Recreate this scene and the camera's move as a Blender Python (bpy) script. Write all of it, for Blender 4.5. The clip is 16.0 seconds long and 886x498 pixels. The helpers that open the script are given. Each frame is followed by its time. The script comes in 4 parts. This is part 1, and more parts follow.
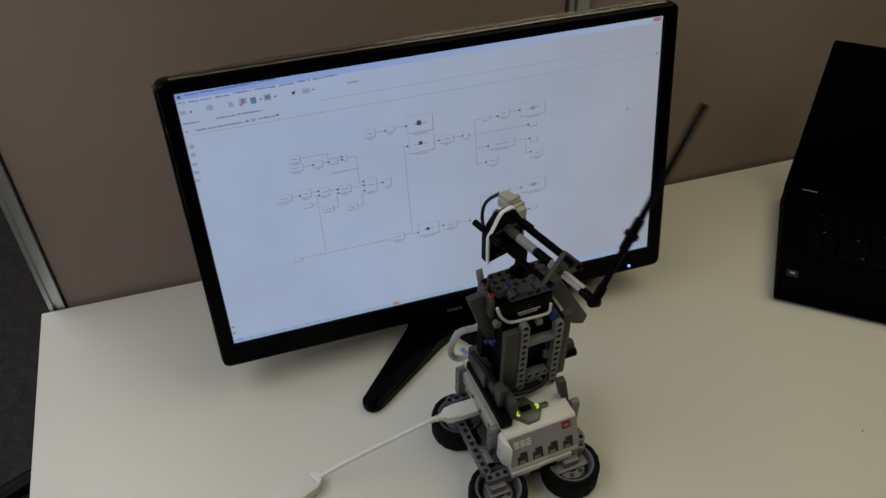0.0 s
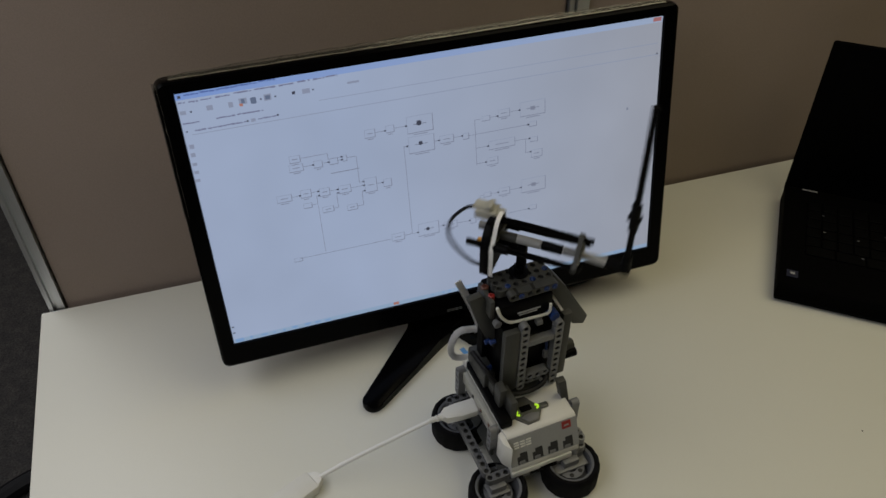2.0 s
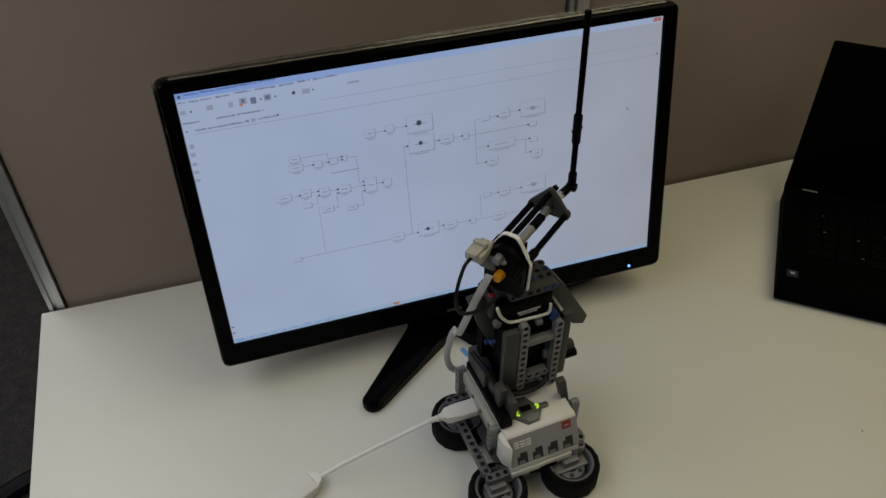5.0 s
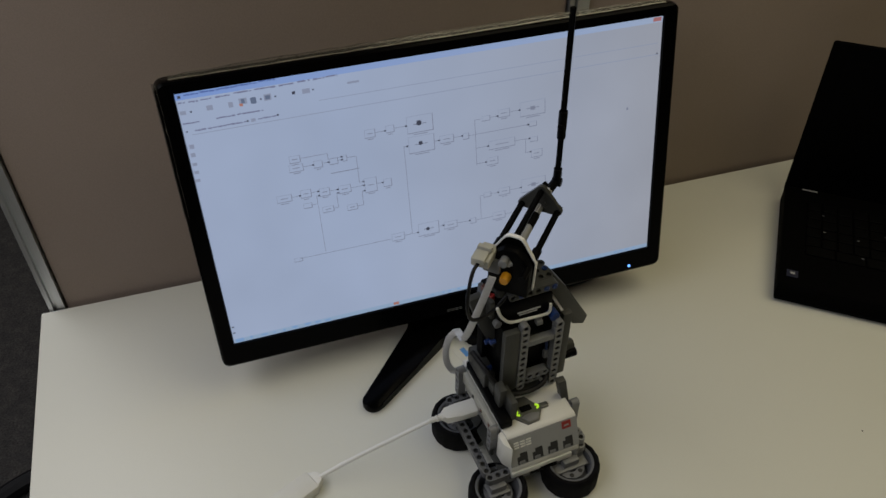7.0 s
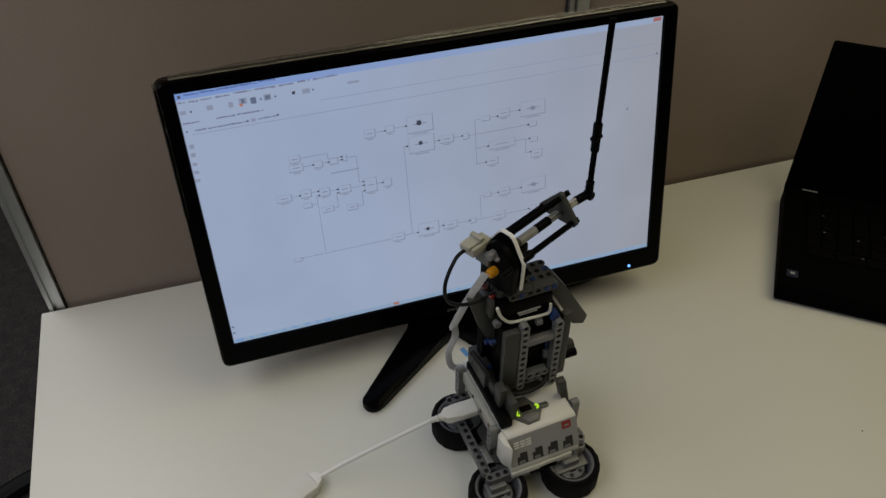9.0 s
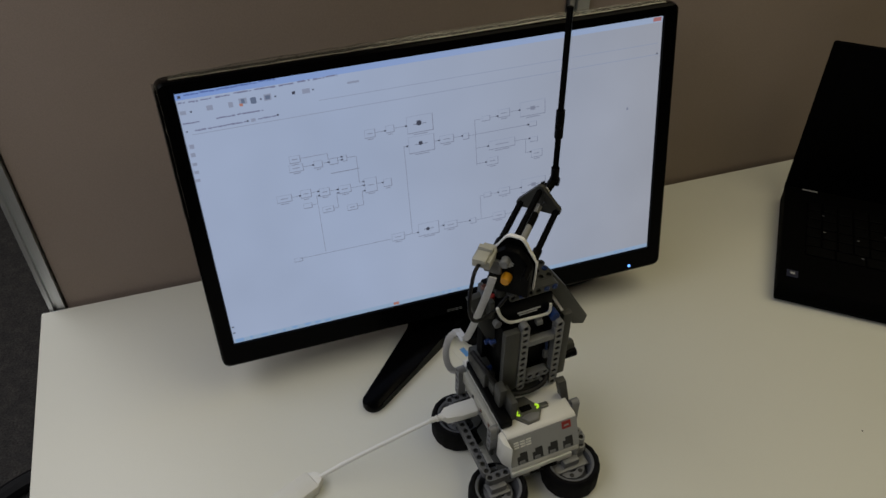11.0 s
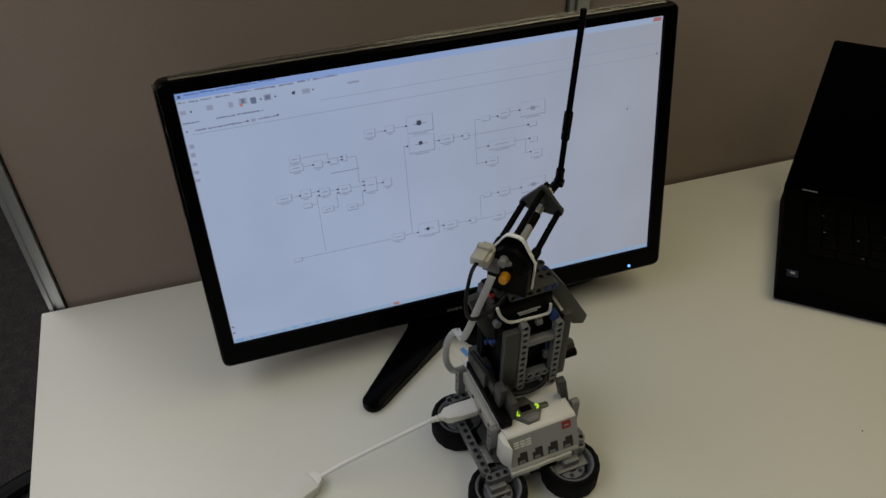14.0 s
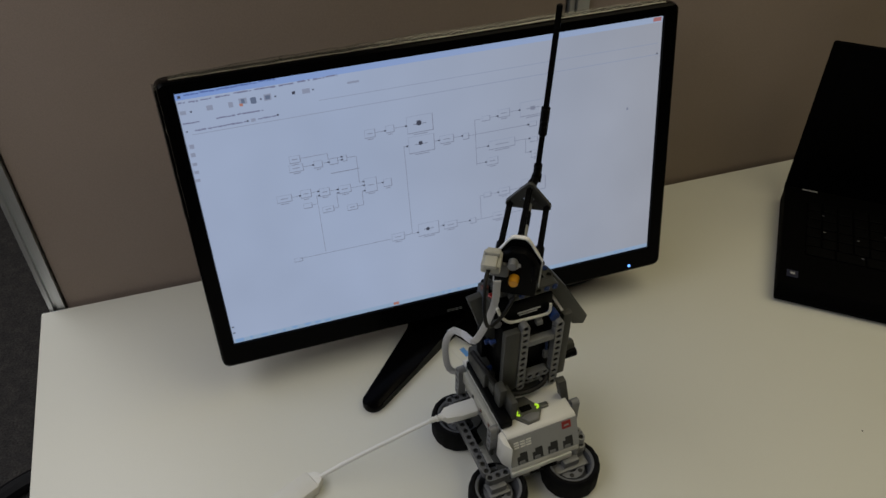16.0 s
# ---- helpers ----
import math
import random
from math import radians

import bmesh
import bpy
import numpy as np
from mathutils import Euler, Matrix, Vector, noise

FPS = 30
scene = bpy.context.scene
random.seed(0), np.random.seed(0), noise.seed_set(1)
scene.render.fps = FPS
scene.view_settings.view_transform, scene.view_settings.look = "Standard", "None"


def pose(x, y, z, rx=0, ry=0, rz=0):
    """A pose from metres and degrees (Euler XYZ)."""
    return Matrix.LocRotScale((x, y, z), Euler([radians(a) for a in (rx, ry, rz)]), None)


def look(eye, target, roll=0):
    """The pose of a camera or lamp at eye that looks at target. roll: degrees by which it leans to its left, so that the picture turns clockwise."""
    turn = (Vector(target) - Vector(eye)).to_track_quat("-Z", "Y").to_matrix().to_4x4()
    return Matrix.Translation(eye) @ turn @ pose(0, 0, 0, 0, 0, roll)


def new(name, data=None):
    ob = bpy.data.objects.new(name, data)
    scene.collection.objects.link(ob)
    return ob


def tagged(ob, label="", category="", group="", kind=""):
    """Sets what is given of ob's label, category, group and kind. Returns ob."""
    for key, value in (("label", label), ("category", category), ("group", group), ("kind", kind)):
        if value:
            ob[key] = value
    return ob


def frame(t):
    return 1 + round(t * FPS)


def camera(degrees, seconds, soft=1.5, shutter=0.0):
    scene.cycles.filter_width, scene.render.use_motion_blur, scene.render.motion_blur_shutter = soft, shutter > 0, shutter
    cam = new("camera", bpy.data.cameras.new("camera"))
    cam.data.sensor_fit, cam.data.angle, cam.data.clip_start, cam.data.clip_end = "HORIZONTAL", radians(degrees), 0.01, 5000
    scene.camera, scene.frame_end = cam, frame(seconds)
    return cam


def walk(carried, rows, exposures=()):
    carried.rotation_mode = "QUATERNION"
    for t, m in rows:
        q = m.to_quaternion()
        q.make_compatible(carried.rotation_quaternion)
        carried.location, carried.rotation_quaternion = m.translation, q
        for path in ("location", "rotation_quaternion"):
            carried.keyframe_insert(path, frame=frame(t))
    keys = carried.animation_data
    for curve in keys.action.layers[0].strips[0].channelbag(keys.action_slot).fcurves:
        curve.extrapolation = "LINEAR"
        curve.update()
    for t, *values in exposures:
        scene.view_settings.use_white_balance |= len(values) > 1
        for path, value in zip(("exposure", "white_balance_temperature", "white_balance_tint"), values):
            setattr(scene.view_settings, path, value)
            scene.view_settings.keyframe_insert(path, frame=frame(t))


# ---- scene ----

# ------------------------------------------------------------------ camera
# The top of the desk is z = 0; x runs along the partition, y towards it.
cam = camera(57.16, 16.0, soft=1.5, shutter=0.35)
EYE = (0.2494, -0.7662, 0.6980)
VIEW = look(EYE, (0.4747, -0.0609, 0.0259), 0.21)
walk(cam, [(0.0, VIEW), (16.0, VIEW)])

# ------------------------------------------------------------------ light
world = bpy.data.worlds.new("office_air")
scene.world = world
world.use_nodes = True
world.node_tree.nodes["Background"].inputs["Color"].default_value = (0.55, 0.57, 0.6, 1)
world.node_tree.nodes["Background"].inputs["Strength"].default_value = 0.05
scene.view_settings.exposure = 0.0


# Area lamps added out of view for brightness; no known fixtures.
def unseen_lamp(x, y, z, sx, sy, power, colour):
    data = bpy.data.lights.new("unseen_lamp", "AREA")
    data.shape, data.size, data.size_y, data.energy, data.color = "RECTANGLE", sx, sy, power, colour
    ob = new("unseen_lamp", data)
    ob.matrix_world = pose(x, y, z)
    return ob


# Added: a low left lamp for steeper falloff, a warm right one to lift that side.
unseen_lamp(-0.62, -0.04, 1.20, 0.9, 2.4, 16.6, (0.985, 0.98, 1.03))
unseen_lamp(1.40, -0.50, 1.50, 1.4, 1.4, 10.3, (1.0, 0.89, 0.60))


# ------------------------------------------------------------------ materials
def material(name, colour, rough=0.5, metal=0.0, vary=0.12, scale=60.0, bump=0.0, bump_scale=300.0, emit=None, power=0.0,
             coat=0.0, second=None, second_scale=8.0, second_amount=0.5, stretch=(1, 1, 1), spec=0.5):
    m = bpy.data.materials.new(name)
    m.use_nodes = True
    nt = m.node_tree
    b = nt.nodes["Principled BSDF"]
    b.inputs["Roughness"].default_value = rough
    b.inputs["Metallic"].default_value = metal
    b.inputs["Coat Weight"].default_value = coat
    b.inputs["Specular IOR Level"].default_value = spec
    co = nt.nodes.new("ShaderNodeTexCoord")
    mp = nt.nodes.new("ShaderNodeMapping")
    mp.inputs["Scale"].default_value = stretch
    nt.links.new(co.outputs["Object"], mp.inputs["Vector"])
    n1 = nt.nodes.new("ShaderNodeTexNoise")
    n1.inputs["Scale"].default_value, n1.inputs["Detail"].default_value = scale, 5.0
    nt.links.new(mp.outputs["Vector"], n1.inputs["Vector"])
    mr = nt.nodes.new("ShaderNodeMapRange")
    mr.inputs["From Min"].default_value, mr.inputs["From Max"].default_value = 0.25, 0.75
    mr.inputs["To Min"].default_value, mr.inputs["To Max"].default_value = 1 - vary, 1 + vary
    nt.links.new(n1.outputs["Fac"], mr.inputs["Value"])
    mul = nt.nodes.new("ShaderNodeVectorMath")
    mul.operation = "SCALE"
    nt.links.new(mr.outputs["Result"], mul.inputs["Scale"])
    base = nt.nodes.new("ShaderNodeRGB")
    base.outputs[0].default_value = (*colour, 1)
    if second:
        n2 = nt.nodes.new("ShaderNodeTexNoise")
        n2.inputs["Scale"].default_value, n2.inputs["Detail"].default_value = second_scale, 3.0
        nt.links.new(co.outputs["Object"], n2.inputs["Vector"])
        r2 = nt.nodes.new("ShaderNodeMapRange")
        r2.inputs["From Min"].default_value, r2.inputs["From Max"].default_value = 0.4, 0.7
        r2.inputs["To Max"].default_value = second_amount
        nt.links.new(n2.outputs["Fac"], r2.inputs["Value"])
        mx = nt.nodes.new("ShaderNodeMix")
        mx.data_type = "RGBA"
        mx.inputs["B"].default_value = (*second, 1)
        for s in mx.inputs:
            if s.identifier == "A_Color":
                nt.links.new(base.outputs[0], s)
            elif s.identifier == "B_Color":
                s.default_value = (*second, 1)
            elif s.identifier == "Factor_Float":
                nt.links.new(r2.outputs["Result"], s)
        nt.links.new([o for o in mx.outputs if o.identifier == "Result_Color"][0], mul.inputs[0])
    else:
        nt.links.new(base.outputs[0], mul.inputs[0])
    nt.links.new(mul.outputs["Vector"], b.inputs["Base Color"])
    if bump:
        n3 = nt.nodes.new("ShaderNodeTexNoise")
        n3.inputs["Scale"].default_value, n3.inputs["Detail"].default_value = bump_scale, 4.0
        nt.links.new(mp.outputs["Vector"], n3.inputs["Vector"])
        bp = nt.nodes.new("ShaderNodeBump")
        bp.inputs["Strength"].default_value, bp.inputs["Distance"].default_value = bump, 0.001
        nt.links.new(n3.outputs["Fac"], bp.inputs["Height"])
        nt.links.new(bp.outputs["Normal"], b.inputs["Normal"])
    if emit:
        b.inputs["Emission Color"].default_value = (*emit, 1)
        b.inputs["Emission Strength"].default_value = power
    return m


def glow(name, colour, power=1.0):
    """A lit area of the display: black glass that gives off the colour."""
    return material(name, (0.01, 0.01, 0.012), rough=0.45, vary=0.0, emit=colour, power=power, spec=0.2)


DESK = material("white_laminate", (0.66, 0.66, 0.59), rough=0.42, vary=0.02, scale=900, bump=0.05, bump_scale=1500,
                second=(0.605, 0.60, 0.52), second_scale=3.0, second_amount=0.5)
EDGE = material("pvc_edge_band", (0.62, 0.62, 0.60), rough=0.5, vary=0.03)
FABRIC = material("taupe_fabric", (0.302, 0.243, 0.204), rough=0.95, vary=0.07, scale=700, bump=0.4, bump_scale=1400,
                  second=(0.268, 0.213, 0.170), second_scale=5.0, second_amount=0.6, spec=0.15)
ALU = material("anodised_aluminium", (0.55, 0.56, 0.57), rough=0.38, metal=0.85, vary=0.06, scale=40, stretch=(30, 30, 1))
CARPET = material("dark_carpet", (0.045, 0.043, 0.042), rough=1.0, vary=0.5, scale=260, bump=1.0, bump_scale=400,
                  second=(0.07, 0.065, 0.06), second_scale=40, second_amount=0.7, spec=0.1)
PAINT = material("off_white_paint", (0.42, 0.40, 0.37), rough=0.9, vary=0.04, scale=8, bump=0.2, bump_scale=250)
TILE = material("ceiling_board", (0.55, 0.55, 0.53), rough=0.95, vary=0.06, scale=90)
GLOSS = material("glossy_black_plastic", (0.0012, 0.0012, 0.0014), rough=0.2, vary=0.15, scale=30, bump=0.03, bump_scale=200, spec=0.05)
MATTE = material("matte_black_plastic", (0.004, 0.004, 0.0045), spec=0.25, rough=0.55, vary=0.2, scale=120, bump=0.2, bump_scale=900)
RUBBER = material("black_rubber", (0.0035, 0.0035, 0.004), spec=0.1, rough=0.75, vary=0.25, scale=150, bump=0.3, bump_scale=700)
LGREY = material("light_grey_abs", (0.165, 0.168, 0.168), rough=0.38, vary=0.06, scale=50)
DGREY = material("dark_grey_abs", (0.054, 0.0550, 0.050), spec=0.24, rough=0.4, vary=0.1, scale=50)
BLACK = material("black_abs", (0.0018, 0.0018, 0.0021), spec=0.06, rough=0.45, vary=0.15, scale=80)
BLUE = material("blue_abs", (0.008, 0.030, 0.135), rough=0.35, vary=0.08, scale=50)
RED = material("red_abs", (0.27, 0.020, 0.016), rough=0.4, vary=0.08, scale=50)
BROWN = material("reddish_brown_abs", (0.10, 0.032, 0.02), rough=0.4, vary=0.1)
YELLOW = material("yellow_abs", (0.75, 0.33, 0.01), rough=0.4, vary=0.06)
PANEL = material("grey_panel_abs", (0.275, 0.28, 0.275), rough=0.42, vary=0.05, scale=50)
WHITE = material("white_abs", (0.67, 0.665, 0.615), rough=0.4, vary=0.03, scale=40)
CREAM = material("cream_plug_plastic", (0.40, 0.395, 0.34), rough=0.45, vary=0.06)
# Fill for holes and sockets: the shade inside is put into the colour.
RECESS_SHADE = material("recess_shade_black", (0.016, 0.016, 0.016), rough=0.6, vary=0.2)
FRAMEG = material("mid_grey_abs", (0.115, 0.118, 0.120), rough=0.4, vary=0.07, scale=50)
RIM = material("grey_wheel_rim", (0.13, 0.135, 0.145), rough=0.4, vary=0.08, scale=60)
PAD = material("smoky_grey_pad", (0.085, 0.085, 0.075), rough=0.35, vary=0.1)
LEDG = material("green_led", (0.05, 0.2, 0.02), rough=0.3, vary=0.0, emit=(0.46, 0.74, 0.03), power=0.85)
LEDB = material("blue_led", (0.02, 0.05, 0.3), rough=0.3, vary=0.0, emit=(0.12, 0.34, 1.0), power=2.2)
CABLE = material("black_cable_sheath", (0.005, 0.005, 0.006), spec=0.25, rough=0.5, vary=0.1)
WCABLE = material("white_cable_sheath", (0.74, 0.74, 0.71), rough=0.45, vary=0.04)
RIBBON = material("grey_ribbon_cable", (0.55, 0.55, 0.55), rough=0.5, vary=0.1, scale=400, stretch=(1, 12, 1))
SILVER = material("silver_print", (0.45, 0.45, 0.46), rough=0.35, metal=0.3, vary=0.05)
MARK = material("blue_print", (0.10, 0.28, 0.62), rough=0.5, vary=0.05)
LAPTOP = material("black_laptop_shell", (0.0012, 0.0012, 0.0013), rough=0.8, vary=0.2, scale=200, spec=0.03)
KEYM = material("black_keycap", (0.0013, 0.0013, 0.0015), rough=0.5, vary=0.2, scale=90, spec=0.05)


# ------------------------------------------------------------------ mesh helpers
def empty(name, m=None):
    ob = new(name)
    ob.empty_display_size = 0.02
    if m is not None:
        ob.matrix_world = m
    return ob


def mesh_of(name, bm, mat, smooth=False):
    me = bpy.data.meshes.new(name)
    bmesh.ops.recalc_face_normals(bm, faces=bm.faces)
    bm.to_mesh(me)
    bm.free()
    if smooth:
        me.shade_smooth()
        me.set_sharp_from_angle(angle=radians(35))
    me.materials.append(mat)
    if any(q.material_index for q in me.polygons):
        me.materials.append(RECESS_SHADE)
    return me


def part(name, bm, mat, parent=None, label="", m=None, smooth=True):
    """Links a bmesh as one mesh object, under its thing or part."""
    ob = new(name, mesh_of(name, bm, mat, smooth))
    ob.parent = parent
    if m is not None:
        ob.matrix_local = m
    if label:
        ob["label"] = label
    return ob


def boxes(*specs, bevel=0.0, seg=2):
    """One mesh of bevelled boxes: each (x0, x1, y0, y1, z0, z1)."""
    bm = bmesh.new()
    for x0, x1, y0, y1, z0, z1 in specs:
        r = bmesh.ops.create_cube(bm, size=1)
        bmesh.ops.transform(bm, matrix=Matrix.Translation(((x0 + x1) / 2, (y0 + y1) / 2, (z0 + z1) / 2))
                            @ Matrix.Diagonal((x1 - x0, y1 - y0, z1 - z0, 1)), verts=r["verts"])
    if bevel:
        bmesh.ops.bevel(bm, geom=bm.edges[:], offset=bevel, segments=seg, affect="EDGES", profile=0.5)
    return bm


def prism(points, y0, y1, axis="y", bevel=0.0, bm=None):
    """An outline in a plane, given thickness along an axis: 'y' takes (x, z), 'z' takes (x, y), 'x' takes (y, z)."""
    bm = bm or bmesh.new()
    put = {"y": lambda a, b, c: (a, c, b), "z": lambda a, b, c: (a, b, c), "x": lambda a, b, c: (c, a, b)}[axis]
    lo = [bm.verts.new(put(a, b, y0)) for a, b in points]
    hi = [bm.verts.new(put(a, b, y1)) for a, b in points]
    n = len(points)
    bm.faces.new(lo[::-1])
    bm.faces.new(hi)
    for i in range(n):
        bm.faces.new((lo[i], lo[(i + 1) % n], hi[(i + 1) % n], hi[i]))
    if bevel:
        bmesh.ops.bevel(bm, geom=bm.edges[:], offset=bevel, segments=2, affect="EDGES", profile=0.5)
    return bm


def lathe(profile, segs=32, m=None, bm=None):
    """Turns (radius, z) pairs round z."""
    bm = bm or bmesh.new()
    rings = []
    for r, z in profile:
        if r < 1e-6:
            rings.append([bm.verts.new((0, 0, z))])
        else:
            rings.append([bm.verts.new((r * math.cos(2 * math.pi * i / segs), r * math.sin(2 * math.pi * i / segs), z)) for i in range(segs)])
    made = [v for r in rings for v in r]
    for a, b in zip(rings, rings[1:]):
        for i in range(segs):
            j = (i + 1) % segs
            if len(a) == 1 and len(b) > 1:
                bm.faces.new((a[0], b[i], b[j]))
            elif len(b) == 1 and len(a) > 1:
                bm.faces.new((a[i], a[j], b[0]))
            elif len(a) > 1:
                bm.faces.new((a[i], a[j], b[j], b[i]))
    if m is not None:
        bmesh.ops.transform(bm, matrix=m, verts=made)
    return bm


def rod(a, b, r, segs=16, bm=None, cross=False):
    """A round bar from a to b, or a cross axle of four ribs."""
    a, b = Vector(a), Vector(b)
    d = b - a
    m = Matrix.Translation(a) @ d.to_track_quat("Z", "Y").to_matrix().to_4x4()
    if not cross:
        c = min(r * 0.15, 0.0006)
        return lathe([(0, 0), (r - c, 0), (r, c), (r, d.length - c), (r - c, d.length), (0, d.length)], segs, m, bm)
    w = r * 0.42
    pts = [(r, -w), (r, w), (w, w), (w, r), (-w, r), (-w, w), (-r, w), (-r, -w), (-w, -w), (-w, -r), (w, -r), (w, -w)]
    out = bm or bmesh.new()
    before = set(out.verts)
    prism(pts, 0, d.length, "z", bm=out)
    bmesh.ops.transform(out, matrix=m, verts=[v for v in out.verts if v not in before])
    return out


def smooth_path(points, n=12):
    pts = [Vector(q) for q in points]
    pts = [2 * pts[0] - pts[1]] + pts + [2 * pts[-1] - pts[-2]]
    out = []
    for a, b, c, d in zip(pts, pts[1:], pts[2:], pts[3:]):
        for k in range(n):
            t = k / n
            out.append(0.5 * (2 * b + (c - a) * t + (2 * a - 5 * b + 4 * c - d) * t * t + (3 * b - 3 * c + d - a) * t ** 3))
    return out + [pts[-2]]


def tube(points, r, segs=10, n=10, flat=1.0, bm=None):
    """A cable along a smooth path. flat < 1 presses it into a ribbon."""
    path = smooth_path(points, n)
    bm = bm or bmesh.new()
    rings, side = [], None
    for i, q in enumerate(path):
        d = (path[min(i + 1, len(path) - 1)] - path[max(i - 1, 0)]).normalized()
        side = (side - d * side.dot(d)).normalized() if side else d.orthogonal().normalized()
        up = d.cross(side)
        rings.append([bm.verts.new(q + r * (math.cos(a) * side + flat * math.sin(a) * up)) for a in (2 * math.pi * k / segs for k in range(segs))])
    for a, b in zip(rings, rings[1:]):
        for i in range(segs):
            bm.faces.new((a[i], a[(i + 1) % segs], b[(i + 1) % segs], b[i]))
    bm.faces.new(rings[0][::-1])
    bm.faces.new(rings[-1])
    return bm


STUD = 0.008


def beam(n, thick=0.0076, wide=0.0080):
    """A studless beam along x from the first hole's centre, n round counterbored holes along y, blocked midway; dark
    hole walls and stops stand in for shade.
    """
    bm = bmesh.new()
    K, h, t = 8, wide / 2, thick / 2
    for i in range(n):
        cx = i * STUD
        outer, inner, core = [], [], []
        for k in range(K * 2):
            a = 2 * math.pi * k / (K * 2)
            c, s = math.cos(a), math.sin(a)
            inner.append((cx + 0.0027 * c, 0.0027 * s))
            core.append((cx + 0.0023 * c, 0.0023 * s))
            left_end, right_end = i == 0 and c < -1e-6, i == n - 1 and c > 1e-6
            if left_end or right_end:
                outer.append((cx + h * c, h * s))
            else:
                q = max(abs(c) / (STUD / 2), abs(s) / h)
                outer.append((cx + c / q, s / q))
        rows = []
        for pts, y in ((outer, -t), (inner, -t), (core, -t + 0.001), (core, t - 0.001), (inner, t), (outer, t)):
            rows.append([bm.verts.new((x, y, z)) for x, z in pts])
        for j, (a, b) in enumerate(zip(rows, rows[1:])):
            for k in range(K * 2):
                bm.faces.new((a[k], a[(k + 1) % (K * 2)], b[(k + 1) % (K * 2)], b[k])).material_index = int(j == 2)
        for y in (-0.0012, 0.0012):
            bm.faces.new([bm.verts.new((x, y, z)) for x, z in core]).material_index = 1
        a, b = rows[5], rows[0]
        for k in range(K * 2):
            bm.faces.new((a[k], a[(k + 1) % (K * 2)], b[(k + 1) % (K * 2)], b[k]))
    bmesh.ops.remove_doubles(bm, verts=bm.verts, dist=0.00005)
    return bm


# holes face: along x -> "lie" beam runs x, holes vertical; etc.
LIE_X = Matrix.Rotation(radians(90), 4, "X")                       # runs x, holes along z
LIE_Y = Matrix.Rotation(radians(90), 4, "Z") @ LIE_X               # runs y, holes along z
UP_Y = Matrix.Rotation(radians(-90), 4, "Y")                       # runs z, holes along y
UP_X = Matrix.Rotation(radians(90), 4, "Z") @ UP_Y                 # runs z, holes along x


def at(x, y, z, turn=None):
    return Matrix.Translation((x, y, z)) @ (turn or Matrix())


# ------------------------------------------------------------------ the room
def slab(name, spec, mat, label, bevel=0.0, category=""):
    return tagged(part(name, boxes(spec, bevel=bevel), mat, smooth=False), label, category or name.split("_")[0], kind="structure")


FLOOR = -0.73
slab("floor", (-3.2, 3.4, -3.2, 3.2, FLOOR - 0.05, FLOOR), CARPET, "dark grey-brown office carpet floor")
# Ceiling and outer walls are unseen, added to enclose the light.
slab("ceiling", (-3.2, 3.4, -3.2, 3.2, 1.60, 1.65), TILE, "unseen plain white ceiling boards added to close the room")
slab("wall_north", (-3.2, 3.4, 3.1, 3.2, FLOOR, 1.60), PAINT, "unseen plain off-white wall added to close the room")
slab("wall_south", (-3.2, 3.4, -3.2, -3.1, FLOOR, 1.60), PAINT, "unseen plain off-white wall added to close the room")
slab("wall_west", (-3.2, -3.1, -3.1, 3.1, FLOOR, 1.60), PAINT, "unseen plain off-white wall added to close the room")
slab("wall_east", (3.3, 3.4, -3.1, 3.1, FLOOR, 1.60), PAINT, "unseen plain off-white wall added to close the room")


def partition():
    """The cubicle divider: two fabric panels between aluminium posts."""
    top = 0.62
    thing = tagged(empty("cubicle_partition", pose(0, 0, FLOOR)), "taupe fabric office partition with aluminium posts behind the desk", "partition", kind="structure")
    for x0, x1 in ((0.0275, 0.6405), (0.6675, 1.60)):
        part("fabric_panel", boxes((x0, x1, 0.006, 0.052, 0.06, top - FLOOR - 0.03), bevel=0.004), FABRIC, thing)
    for x0, x1 in ((0.0090, 0.0260), (0.6420, 0.6660)):
        bm = prism([(x0, 0.002), (x0 + 0.0045, 0.002), (x0 + 0.0055, 0.006), (x0 + 0.0085, 0.006), (x0 + 0.0095, 0.002), (x1, 0.002),
                    (x1, 0.056), (x0, 0.056)], 0.0, top - FLOOR, "z")
        part("post", bm, ALU, thing, "silver anodised aluminium post", smooth=False)
    part("top_rail", boxes((0.028, 1.60, 0.003, 0.055, top - FLOOR - 0.028, top - FLOOR + 0.002), bevel=0.003), ALU, thing)
    part("bottom_rail", boxes((0.028, 1.60, 0.008, 0.050, 0.01, 0.058), bevel=0.003), ALU, thing)


partition()


def desk():
    thing = tagged(empty("desk", pose(0, 0, FLOOR)), "white laminate office desk against the partition", "desk")
    t = -FLOOR
    part("desktop", boxes((0.0, 1.55, -0.80, 0.0, t - 0.025, t), bevel=0.0015), DESK, thing)
    part("ink_speck", rod((0.8102, -0.4273, t - 0.0005), (0.8102, -0.4273, t + 0.0003), 0.0009, 10), BLACK, thing)
    part("side_panel", boxes((0.02, 0.045, -0.76, -0.04, 0.0, t - 0.0255), bevel=0.001), EDGE, thing)
    part("side_panel", boxes((1.50, 1.525, -0.76, -0.04, 0.0, t - 0.0255), bevel=0.001), EDGE, thing)
    part("back_panel", boxes((0.046, 1.499, -0.06, -0.042, 0.25, t - 0.0255), bevel=0.001), EDGE, thing)


desk()


# ------------------------------------------------------------------ the monitor
MON = Matrix.Translation((0.4517, -0.1413, 0.1942)) @ Matrix.Rotation(radians(0.83), 4, "Z") @ Matrix.Rotation(radians(-12.47), 4, "X")


